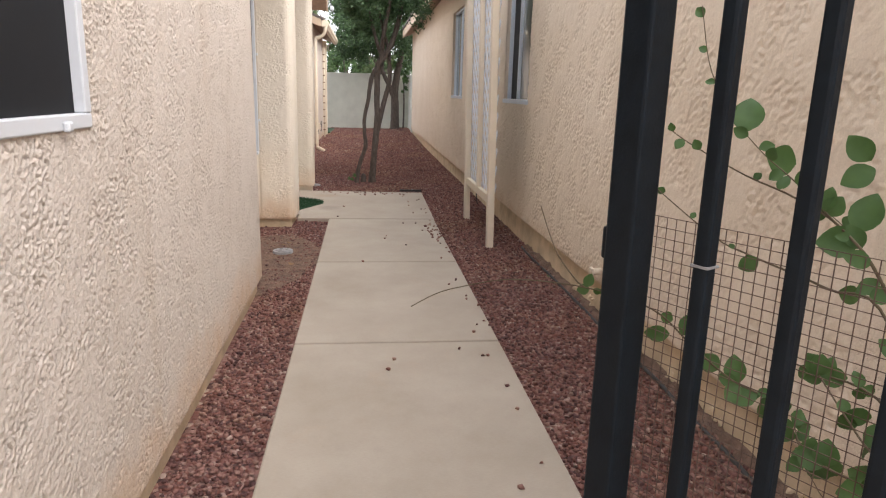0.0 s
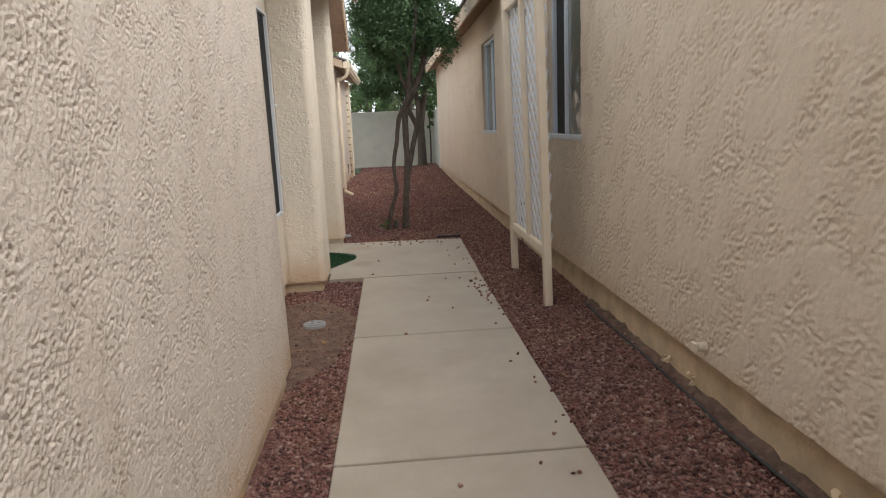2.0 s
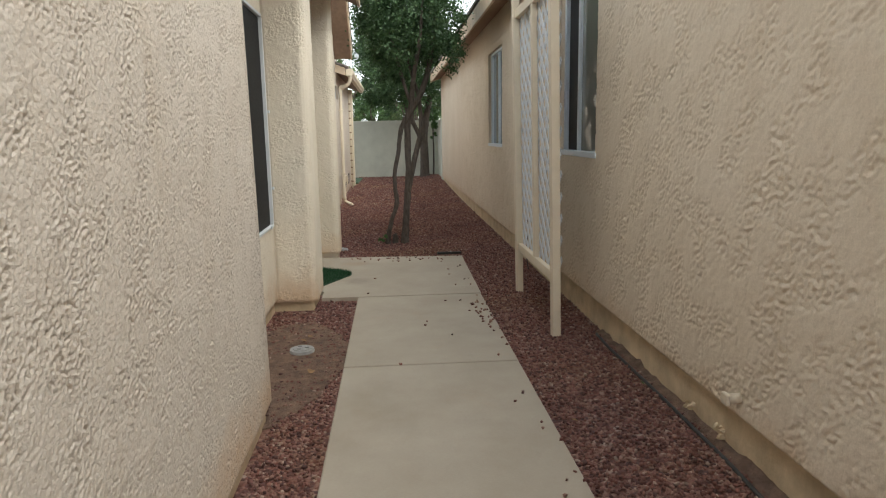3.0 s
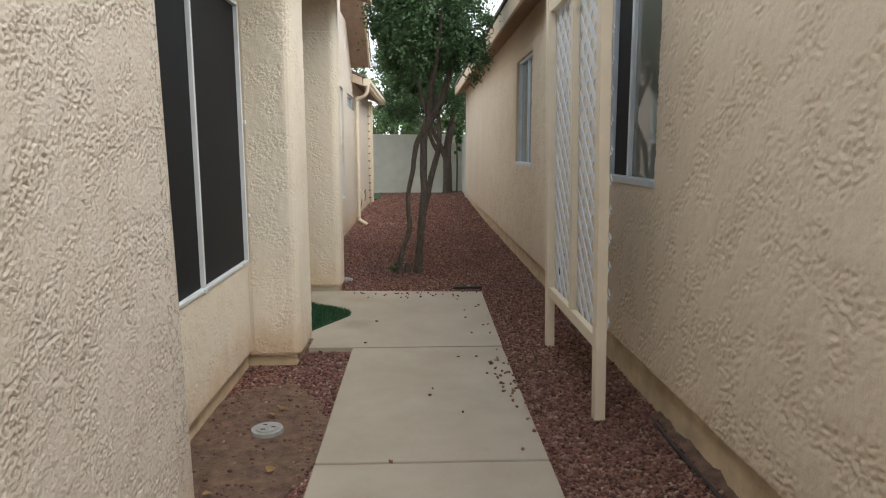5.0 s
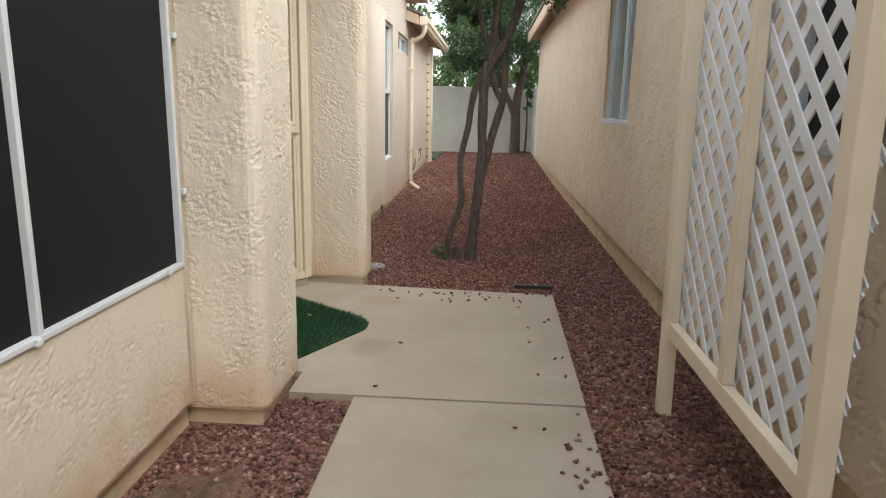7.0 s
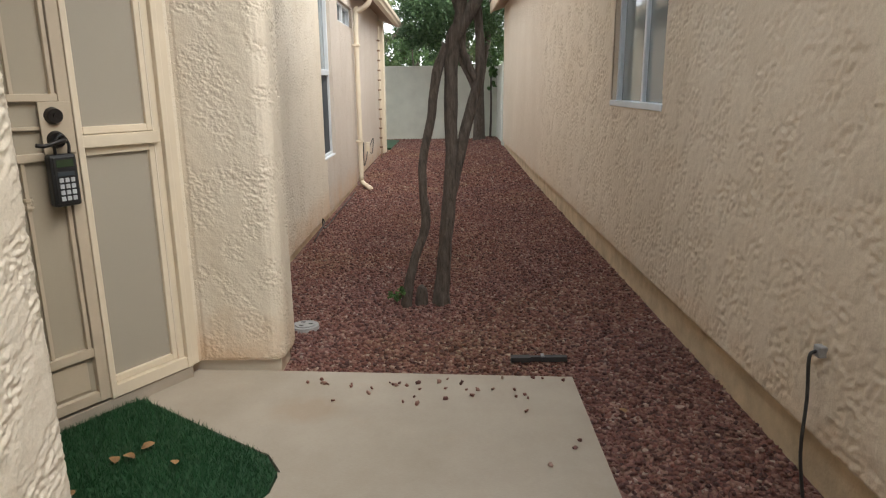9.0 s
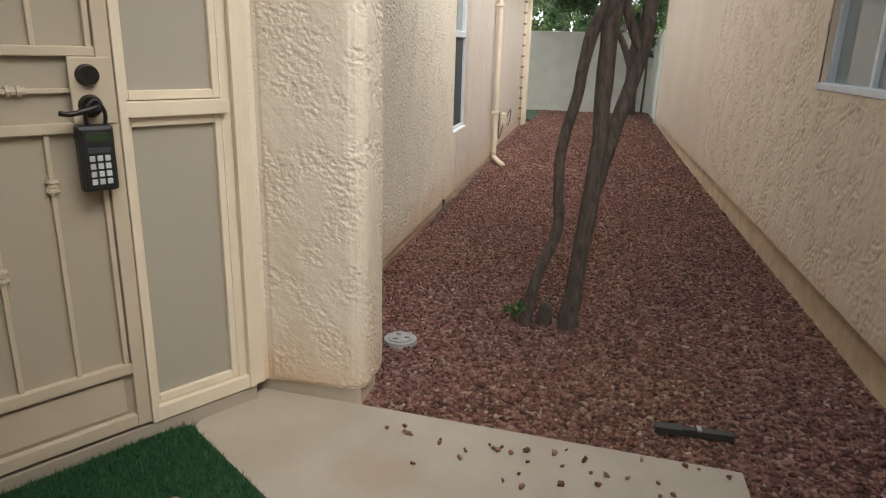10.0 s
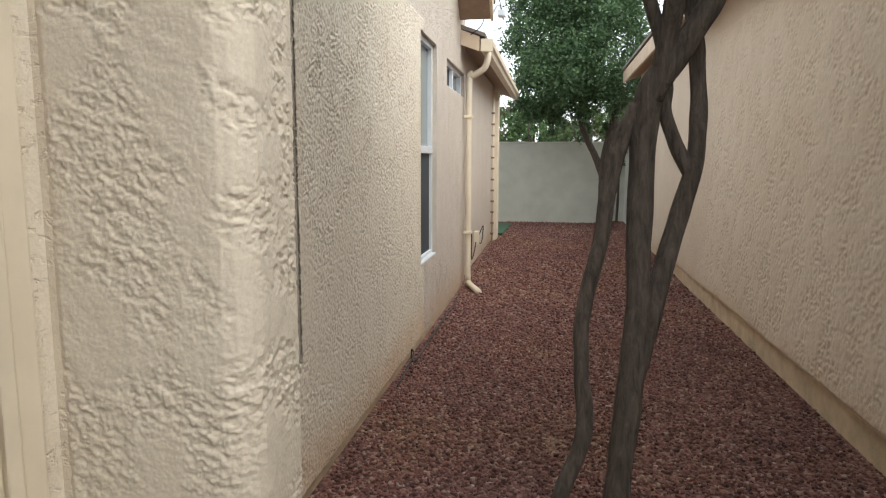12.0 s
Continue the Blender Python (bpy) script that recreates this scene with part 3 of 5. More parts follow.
def hung_window(name, y0, y1, z0, z1, zmid, label, up, low):
    """A single-hung vinyl window set back in the far wall."""
    root = tagged(new(name), label, "window", "", "structure")
    x, f = CX - 0.05, 0.04
    for y in (y0, y1 - f):
        part("window_frame", box(x - 0.06, x + 0.012, y, y + f, z0, z1, 0.004), WHITE, root)
    for z in (z0, z1 - f):
        part("window_frame", box(x - 0.06, x + 0.012, y0 + f, y1 - f, z, z + f, 0.004), WHITE, root)
    part("window_sill", box(x, CX - 0.004, y0 + 0.002, y1 - 0.002, z0 - 0.001, z0 + 0.012, 0.003), WHITE, root)
    part("meeting_rail", box(x - 0.05, x + 0.02, y0 + f, y1 - f, zmid - 0.03, zmid + 0.03, 0.004), WHITE, root)
    part("pane", box(x - 0.03, x - 0.024, y0 + f, y1 - f, zmid + 0.03, z1 - f), up, root)
    part("insect_screen", box(x - 0.015, x - 0.01, y0 + f, y1 - f, z0 + f, zmid - 0.03), low, root, "dark insect screen")
    return root


SCREEN_BLUE = plain("blue_grey_screen", (0.035, 0.045, 0.055), 0.6, 0, 0.1, 300)
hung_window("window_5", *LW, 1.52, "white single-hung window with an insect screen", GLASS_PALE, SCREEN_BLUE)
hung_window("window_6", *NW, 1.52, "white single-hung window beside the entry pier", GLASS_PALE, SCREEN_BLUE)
root = tagged(new("window_7"), "small high white sliding window", "window", "", "structure")
x = CX - 0.05
for y in (SQ[0], SQ[1] - 0.04, (SQ[0] + SQ[1]) / 2 - 0.02):
    part("window_frame", box(x - 0.06, x + 0.012, y, y + 0.04, SQ[2], SQ[3], 0.004), WHITE, root)
for z in (SQ[2], SQ[3] - 0.035):
    part("window_frame", box(x - 0.06, x + 0.010, SQ[0] + 0.04, SQ[1] - 0.04, z, z + 0.035, 0.004), WHITE, root)
mid = (SQ[0] + SQ[1]) / 2
part("pane", box(x - 0.03, x - 0.024, SQ[0] + 0.04, mid - 0.02, SQ[2] + 0.035, SQ[3] - 0.035), SCREEN_BLUE, root)
part("pane", box(x - 0.045, x - 0.039, mid + 0.02, SQ[1] - 0.04, SQ[2] + 0.035, SQ[3] - 0.035), GLASS_PALE, root)

# ---- roofs of the cream house ----
roof_slope("roof_west_entry", -0.36, -4.4, -1.4, 10.0, 2.92, 1.6, "overhanging roof above the entry with a brown soffit")
rake = tagged(new("roof_west_gable"), "gable roof edge with brown soffit and cream rake board", "roof", "", "structure")


def sloped(x0, x1, pts, thick):
    bm = bmesh.new()
    a = [bm.verts.new((x0, y, z)) for y, z in pts] + [bm.verts.new((x0, y, z + thick)) for y, z in reversed(pts)]
    b = [bm.verts.new((x1, v.co.y, v.co.z)) for v in a]
    n = len(a)
    bm.faces.new(a), bm.faces.new(b[::-1])
    for i in range(n):
        bm.faces.new((a[i], b[i], b[(i + 1) % n], a[(i + 1) % n]))
    return bm


slope = [(13.2, 5.0), (15.45, 2.90)]
part("soffit", sloped(CX - 3, -0.77, slope, 0.04), SOFFIT, rake, "brown boarded soffit")
part("rake_board", sloped(-0.77, -0.74, [(13.2, 4.98), (15.45, 2.88)], 0.2), FASCIA, rake, "cream rake board")
part("covering", sloped(CX - 3, -0.725, [(13.2, 5.19), (15.5, 3.06)], 0.04), SHINGLE, rake, "grey-brown roof covering")
structure("wall_west_gable", box(CX - 0.2, CX - 0.002, 9.85, 13.9, 3.6, 4.2), STUCCO_L, "cream stucco gable above the side wall", "wall")
low = roof_slope("roof_west_low", -0.885, -4.3, 15.55, 21.4, 2.62, 1.2, "low roof with a gutter along the eave", 0.12)
bm = bmesh.new()
v = [bm.verts.new(p) for p in ((-0.895, 15.52, 2.59), (-1.95, 15.52, 2.96), (-1.95, 15.52, 3.14), (-0.895, 15.52, 2.74))]
bm.faces.new(v)
r = bmesh.ops.extrude_face_region(bm, geom=bm.faces[:])
bmesh.ops.translate(bm, vec=(0, 0.03, 0), verts=[e for e in r["geom"] if isinstance(e, bmesh.types.BMVert)])
part("rake_board", bm, FASCIA, low, "cream rake board")

# gutter and downpipe
gutter = tagged(new("rain_gutter"), "cream painted metal rain gutter along the low eave", "gutter")
bm = bmesh.new()
prof = [(x - 0.108, z + 0.055) for x, z in ((-0.772, 2.66), (-0.772, 2.54), (-0.69, 2.54), (-0.675, 2.58), (-0.65, 2.60), (-0.645, 2.66), (-0.652, 2.66), (-0.657, 2.606), (-0.682, 2.588), (-0.695, 2.547), (-0.765, 2.547), (-0.765, 2.66))]
a = [bm.verts.new((x, 15.55, z)) for x, z in prof]
b = [bm.verts.new((x, 21.38, z)) for x, z in prof]
for i in range(len(prof)):
    bm.faces.new((a[i], b[i], b[(i + 1) % len(prof)], a[(i + 1) % len(prof)]))
bm.faces.new(a[::-1]), bm.faces.new(b)
part("trough", bm, TRIM, gutter)
part("end_cap", box(-0.883, -0.751, 15.535, 15.55, 2.59, 2.72, 0.003), TRIM, gutter)


DOWN = [(-0.82, 15.68, 2.60), (-0.82, 15.68, 2.52), (-0.86, 15.70, 2.43), (-0.98, 15.75, 2.36), (-1.03, 15.77, 2.27), (-1.03, 15.77, 1.0), (-1.03, 15.77, 0.12), (-1.0, 15.70, 0.03), (-0.86, 15.42, -0.01)]
pipe = tagged(new("downpipe"), "cream painted rain downpipe with an outflow elbow at the gravel", "downpipe")
drain = part("pipe", tube(smooth_path(DOWN, 4), 0.036, 8), TRIM, pipe, "", True)
for z in (0.6, 1.9):
    part("strap", box(-1.085, -0.985, 15.725, 15.815, z, z + 0.03, 0.004), TRIM, drain)

# ---- entry: security door and side light in the slanted entry wall ----
UX, UY = -0.556, -0.89
# local axes: s along the wall away from the pier, n out of the wall towards the walk, z up
NX, NY = 0.848, -0.53
DOOR = Matrix(((UX, NX, 0, -1.101), (UY, NY, 0, 9.278), (0, 0, 1, 0), (0, 0, 0, 1)))


def at_door(bm):
    bmesh.ops.transform(bm, matrix=DOOR, verts=bm.verts)
    return bm


def dbox(s0, s1, n0, n1, z0, z1, bevel=0.003):
    return at_door(box(s0, s1, n0, n1, z0, z1, bevel))


structure("wall_entry_header", dbox(-0.1, 2.4, -0.2, -0.02, 2.16, 3.0, 0), STUCCO_L, "cream stucco above the entry door", "wall")
structure("wall_entry_side", dbox(1.33, 2.4, -0.2, -0.02, 0.0, 2.16, 0), STUCCO_L, "cream stucco beside the entry door", "wall")
structure("entry_threshold", dbox(-0.05, 1.35, -0.22, 0.0, -0.05, 0.055, 0.004), CONCRETE, "concrete threshold under the entry door", "threshold")
structure("entry_back", dbox(-0.05, 1.35, -0.24, -0.22, 0.0, 2.2, 0), DOORPAINT, "tan house door behind the security door", "door")

side = tagged(new("window_8"), "tan framed side light with two woven sun shades", "side light", "", "structure")
part("casing", dbox(-0.085, -0.045, -0.05, 0.0, 0.06, 2.16), TRIM, side)
part("casing", dbox(-0.045, -0.018, -0.05, 0.012, 0.06, 2.16), TRIM, side)
part("jamb", dbox(-0.018, 0.012, -0.08, -0.012, 0.085, 2.14), TRIM, side)
part("post", dbox(0.328, 0.352, -0.08, 0.012, 0.06, 2.14), TRIM, side)
part("sill", dbox(-0.018, 0.33, -0.08, 0.008, 0.06, 0.115), TRIM, side)
part("transom", dbox(0.0, 0.33, -0.08, 0.008, 1.142, 1.192), TRIM, side)
part("head", dbox(-0.085, 1.33, -0.08, 0.008, 2.10, 2.16), TRIM, side)
for z0, z1 in ((0.118, 1.14), (1.195, 2.098)):
    panel = part("shade_panel", dbox(0.03, 0.32, -0.04, -0.032, z0 + 0.02, z1 - 0.02, 0), SHADE, side, "grey-tan woven sun shade")
    part("panel_frame", dbox(0.012, 0.04, -0.045, -0.015, z0, z1), TRIM, panel)
    part("panel_frame", dbox(0.312, 0.328, -0.045, -0.015, z0, z1), TRIM, panel)
    part("panel_frame", dbox(0.04, 0.312, -0.045, -0.015, z0, z0 + 0.03), TRIM, panel)
    part("panel_frame", dbox(0.04, 0.312, -0.045, -0.015, z1 - 0.03, z1), TRIM, panel)

door = tagged(new("door_1"), "tan steel security door with twisted bars and a keypad lock box", "door", "", "structure")
S0, S1 = 0.354, 1.30
part("sheet", dbox(S0 + 0.01, S1 - 0.01, -0.03, -0.02, 0.08, 2.08, 0), DOORMESH, door, "tan perforated steel sheet")
for a, b in ((S0, S0 + 0.045), (S1 - 0.045, S1)):
    part("stile", dbox(a, b, -0.035, 0.006, 0.07, 2.09), DOORPAINT, door)
part("inner_stile", dbox(S0 + 0.05, S0 + 0.066, -0.02, 0.0, 0.31, 2.03, 0.002), DOORPAINT, door)
for z0, z1 in ((0.07, 0.115), (0.275, 0.315), (1.105, 1.136), (1.328, 1.357), (2.04, 2.09)):
    part("rail", dbox(S0 + 0.045, S1 - 0.045, -0.033, 0.004, z0, z1), DOORPAINT, door)
part("bar", dbox(S0 + 0.12, S1 - 0.05, -0.018, -0.002, 1.223, 1.237, 0.002), DOORPAINT, door)
part("kick_panel", dbox(S0 + 0.07, S1 - 0.07, -0.022, -0.012, 0.13, 0.26), DOORPAINT, door)


def collar(s, z, sideways=False):
    """A turned collar: stacked rings on a bar."""
    bm = bmesh.new()
    for dz, h, r in ((-0.022, 0.010, 0.012), (-0.010, 0.012, 0.019), (0.004, 0.012, 0.015), (0.017, 0.010, 0.019)):
        m = Matrix.Translation((s + (dz if sideways else 0), -0.01, z + (0 if sideways else dz))) @ (Matrix.Rotation(math.pi / 2, 4, "Y") if sideways else Matrix())
        bmesh.ops.create_cone(bm, cap_ends=True, segments=10, radius1=r, radius2=r * 0.85, depth=h, matrix=m)
    return at_door(bm)


for k, s in enumerate((0.552, 0.712, 0.872, 1.032, 1.18)):
    part("bar", dbox(s - 0.007, s + 0.007, -0.018, -0.004, 0.315, 1.105, 0.002), DOORPAINT, door)
    part("bar", dbox(s - 0.007, s + 0.007, -0.018, -0.004, 1.357, 2.04, 0.002), DOORPAINT, door)
    part("collar", collar(s, 0.95 if k % 2 == 0 else 0.70), DOORPAINT, door)
for s in (0.612, 0.9, 1.13):
    part("collar", collar(s, 1.23, True), DOORPAINT, door)
part("lock_plate", dbox(S0 + 0.004, 0.478, 0.006, 0.012, 1.13, 1.328), DOORPAINT, door)


def dcyl(s, z, n0, n1, r, r2=None, seg=24):
    bm = bmesh.new()
    m = Matrix.Translation((s, (n0 + n1) / 2, z)) @ Matrix.Rotation(-math.pi / 2, 4, "X")
    bmesh.ops.create_cone(bm, cap_ends=True, segments=seg, radius1=r, radius2=r2 or r, depth=n1 - n0, matrix=m)
    return at_door(bm)


bolt = part("dead_bolt", dcyl(0.43, 1.275, 0.012, 0.034, 0.033, 0.027), BRONZE, door, "round dark bronze dead bolt")
part("key_plug", dcyl(0.43, 1.275, 0.034, 0.038, 0.010), BRONZE, bolt)
lever = part("lever_rose", dcyl(0.43, 1.185, 0.012, 0.030, 0.034, 0.028), BRONZE, door, "dark bronze lever handle")
path = [Vector((0.43, 0.03, 1.185)), Vector((0.43, 0.062, 1.185)), Vector((0.45, 0.068, 1.180)), Vector((0.50, 0.066, 1.168)), Vector((0.53, 0.066, 1.172))]
part("lever", tube([DOOR @ Vector(q) for q in smooth_path([tuple(p) for p in path], 4)], [0.012] * 5 + [0.010] * 6 + [0.008] * 6, 8), BRONZE, lever, "", True)
lockbox = tagged(new("lock_box"), "black plastic keypad lock box hanging from the door lever", "lock box")
part("shackle", tube([DOOR @ Vector(q) for q in smooth_path([(0.405, 0.04, 1.13), (0.405, 0.045, 1.17), (0.43, 0.048, 1.205), (0.455, 0.045, 1.17), (0.455, 0.04, 1.13)], 4)], 0.006, 8), BLACK, lockbox, "", True)
part("body", dbox(0.390, 0.488, 0.018, 0.062, 0.932, 1.132, 0.010), BLACK, lockbox)
bezel = part("bezel", dbox(0.398, 0.480, 0.060, 0.066, 0.942, 1.122, 0.003), BLACK, lockbox)
part("display", dbox(0.408, 0.470, 0.064, 0.0675, 1.084, 1.112, 0.001), LCD, bezel, "green lcd display")
part("stripe", dbox(0.408, 0.470, 0.064, 0.0675, 1.050, 1.066, 0.001), SCREEN_BLUE, bezel)
for r in range(4):
    for c in range(3):
        s, z = 0.418 + c * 0.021, 1.034 - r * 0.0235
        part("key", dbox(s - 0.0075, s + 0.0075, 0.064, 0.0695, z - 0.0085, z + 0.0085, 0.0015), KEYGREY, bezel)

# ---- trellis ----
trellis = tagged(new("trellis"), "cream timber frame with white diagonal lattice before a window", "trellis")
for y in (6.02, 7.335):
    part("post", box(1.055, 1.112, y, y + 0.07, -0.12, 2.84, 0.004), TRIM, trellis)
part("post", box(1.072, 1.112, 6.675, 6.73, 0.455, 2.33, 0.004), TRIM, trellis)
part("rail", box(1.072, 1.112, 6.09, 7.335, 0.385, 0.455, 0.004), TRIM, trellis)
part("rail", box(1.072, 1.112, 6.09, 7.335, 2.33, 2.40, 0.004), TRIM, trellis)
LY0, LY1, LZ0, LZ1 = 6.032, 7.39, 0.415, 2.39


def slat(c, sign, x):
    """One slat of the lattice on the line z = sign * y + c, cut to the panel."""
    pts = []
    ya, yb = LY0, LY1
    za, zb = sorted((LZ0, LZ1))
    y_for = lambda z: (z - c) / sign
    lo, hi = sorted((y_for(za), y_for(zb)))
    a, b = max(ya, lo), min(yb, hi)
    if b - a < 0.05:
        return None
    p, q = Vector((x, a, sign * a + c)), Vector((x, b, sign * b + c))
    d = (q - p).normalized()
    w = Vector((0, -d.z, d.y)) * 0.0198
    t = Vector((0.003, 0, 0))
    bm = bmesh.new()
    vs = [bm.verts.new(o + k * w + e) for e in (-t, t) for o, k in ((p, -1), (q, -1), (q, 1), (p, 1))]
    for f in ((0, 1, 2, 3), (4, 7, 6, 5), (0, 4, 5, 1), (1, 5, 6, 2), (2, 6, 7, 3), (3, 7, 4, 0)):
        bm.faces.new([vs[i] for i in f])
    return bm


for sign, x in ((1, 1.1165), (-1, 1.1235)):
    start = (LZ0 - LY1) if sign > 0 else (LZ0 + LY0)
    for k in range(1, 26):
        bm = slat(start + k * 0.1455, sign, x)
        if bm:
            part("slat", bm, WHITE, trellis)

# the whole trellis leans a little towards the walk
for ob in trellis.children:
    for v in ob.data.vertices:
        v.co.x -= 0.018 * (v.co.z - 0.3)

# ---- tan house fittings ----
STUB = plain("stub_paint", (0.62, 0.53, 0.41), 0.7, 0, 0.12, 30, 0.3)
cap = tagged(new("pipe_stub"), "cream painted pipe stub with a clean-out cap on the wall", "pipe stub")
bm = bmesh.new()
bmesh.ops.create_cone(bm, cap_ends=True, segments=14, radius1=0.022, radius2=0.022, depth=0.06, matrix=Matrix.Translation((RX - 0.028, 4.2, 0.31)) @ Matrix.Rotation(math.pi / 2, 4, "Y"))
stub = part("pipe", bm, STUB, cap, "", True)
part("cap", box(RX - 0.075, RX - 0.055, 4.175, 4.225, 0.285, 0.335, 0.006), STUB, stub)
tap = tagged(new("hose_outlet"), "wall outlet with a hanging black drip hose", "hose")
outlet = part("outlet", box(RX - 0.03, RX, 8.33, 8.37, 0.50, 0.54, 0.006), PVC, tap)
part("hose", tube(smooth_path([(RX - 0.03, 8.35, 0.52), (RX - 0.055, 8.34, 0.50), (RX - 0.05, 8.33, 0.36), (RX - 0.065, 8.30, 0.18), (RX - 0.05, 8.27, 0.0)], 4), 0.006, 6), CABLE, outlet, "black drip hose", True)

line = tagged(new("drip_tube"), "black irrigation tube lying along the footing in the gravel", "tube")
rng = random.Random(17)
part("tube", tube(smooth_path([(1.362 + rng.uniform(-0.012, 0.012), 1.2 + 0.3 * k, 0.026 + rng.uniform(-0.006, 0.008)) for k in range(17)], 4), 0.009, 8), CABLE, line, "", True)
dirt = structure("ground_dirt_margin", bmesh.new(), SOIL, "dark damp soil and mortar crumbs along the footing", "soil")
bm = bmesh.new()
rows = [[bm.verts.new((x + rng.uniform(-0.008, 0.008), 0.9 + 0.08 * k, z + rng.uniform(-0.006, 0.010))) for x, z in ((1.37, 0.004), (1.39, 0.022), (1.41, 0.028 + 0.012 * rng.random()), (1.437, 0.03 + 0.03 * rng.random()), (1.45, -0.02))] for k in range(66)]
for a, b in zip(rows, rows[1:]):
    for k in range(4):
        bm.faces.new((a[k], a[k + 1], b[k + 1], b[k]))
bm.to_mesh(dirt.data)
bm.free()
rng = random.Random(23)
for y in (2.35, 2.9, 3.28, 4.35, 4.72):
    bm = bmesh.new()
    for k in range(5):
        a = bmesh.ops.create_icosphere(bm, subdivisions=1, radius=rng.uniform(0.008, 0.018), matrix=pose(RX + 0.022 + rng.uniform(-0.01, 0.01), y + rng.uniform(-0.07, 0.07), 0.06 + rng.uniform(-0.02, 0.03)))
        for v in a["verts"]:
            v.co += Vector((rng.uniform(-1, 1), rng.uniform(-1, 1), rng.uniform(-1, 1))) * 0.006
    tagged(part("mortar_crumbs", bm, STEM), "tan mortar crumbs spilled at the footing", "mortar", "mortar crumbs along the footing")

# covers, valve strip, utility box, cables
def cover(x, y, z, r):
    ob = tagged(new("cleanout_cover"), "round pale plastic clean-out cover lying in the ground", "cover")
    bm = bmesh.new()
    bmesh.ops.create_cone(bm, cap_ends=True, segments=28, radius1=r, radius2=r * 0.95, depth=0.03, matrix=Matrix.Translation((x, y, z)))
    part("rim", bm, PVC, ob)
    bm = bmesh.new()
    bmesh.ops.create_cone(bm, cap_ends=True, segments=20, radius1=r * 0.72, radius2=r * 0.70, depth=0.01, matrix=Matrix.Translation((x, y, z + 0.017)))
    lid = part("lid", bm, PVC, ob)
    for a in range(3):
        c, s_ = math.cos(a * 2.1), math.sin(a * 2.1)
        part("slot", box(x + c * r * 0.4 - 0.012, x + c * r * 0.4 + 0.012, y + s_ * r * 0.4 - 0.005, y + s_ * r * 0.4 + 0.005, z + 0.020, z + 0.024), CABLE, lid)
    return ob


cover(-0.65, 6.06, -0.022, 0.085)
cover(-0.68, 10.06, -0.026, 0.085)
strip = tagged(new("metal_edging"), "short dark scrap of metal edging lying on the gravel", "edging")
bm = bmesh.new()
for x0, x1, w in ((0.50, 0.60, 0.022), (0.60, 0.66, 0.012), (0.66, 0.79, 0.017)):
    box(x0, x1, 9.53 - w, 9.53 + w, -0.022, 0.004, 0, bm)
part("bar", bm, CABLE, strip)
part("clip", box(0.655, 0.672, 9.51, 9.55, 0.004, 0.012, 0.002), PVC, strip)
util = tagged(new("utility_box"), "small cream utility box with cables on the wall", "utility box")
part("box", box(CX, CX + 0.06, 16.9, 17.05, 0.32, 0.50, 0.006), TRIM, util)
part("cable", tube(smooth_path([(CX + 0.03, 17.05, 0.36), (CX + 0.06, 17.3, 0.30), (CX + 0.05, 17.6, 0.42), (CX + 0.06, 17.5, 0.52), (CX + 0.03, 17.2, 0.40)], 5), 0.007, 6), CABLE, util, "black cable loop", True)
part("cable", tube(smooth_path([(CX + 0.02, 16.5, 0.55), (CX + 0.02, 16.5, 0.2), (CX + 0.03, 16.7, 0.25), (CX + 0.03, 16.9, 0.36)], 5), 0.007, 6), CABLE, util, "black cable", True)
cond = tagged(new("conduit"), "cream cable conduit strapped to the wall", "conduit")
part("pipe", tube([(CX + 0.03, 19.3, 0.0), (CX + 0.03, 19.3, 2.45)], 0.018, 8), TRIM, cond, "", True)
for k in range(12):
    part("strap", box(CX, CX + 0.052, 19.26, 19.34, 0.2 + k * 0.18, 0.23 + k * 0.18), SOFFIT, cond)
corner = tagged(new("corner_post"), "cream corner trim at the end of the side wall", "trim", "", "structure")
part("board", box(CX - 0.06, CX + 0.06, 19.9, 20.21, -0.05, 2.6, 0.01), TRIM, corner)
wire = tagged(new("ground_cable"), "thin dark cable lying along the foot of the wall", "cable")
part("cable", tube(smooth_path([(-1.05, 12.3, -0.02), (-1.03, 12.7, 0.06), (-1.05, 12.75, 0.1), (-1.045, 12.85, -0.01), (-1.05, 14, -0.015), (-1.05, 15.3, -0.02)], 5), 0.006, 6), CABLE, wire, "", True)
dish = tagged(new("cable_bracket"), "metal cable bracket and loops at the roof edge", "bracket")
part("arm", tube(smooth_path([(-0.76, 15.5, 2.95), (-0.70, 15.5, 3.05), (-0.66, 15.52, 3.0), (-0.64, 15.52, 2.9)], 5), 0.012, 6), ALU, dish, "", True)
part("cable", tube(smooth_path([(-0.66, 15.5, 3.0), (-0.72, 15.48, 3.2), (-0.80, 15.5, 3.1), (-0.86, 15.45, 2.85), (-0.98, 15.46, 2.75)], 5), 0.006, 6), CABLE, dish, "black cable", True)
part("head", box(-0.70, -0.62, 15.46, 15.56, 2.93, 3.0, 0.01), ALU, dish)


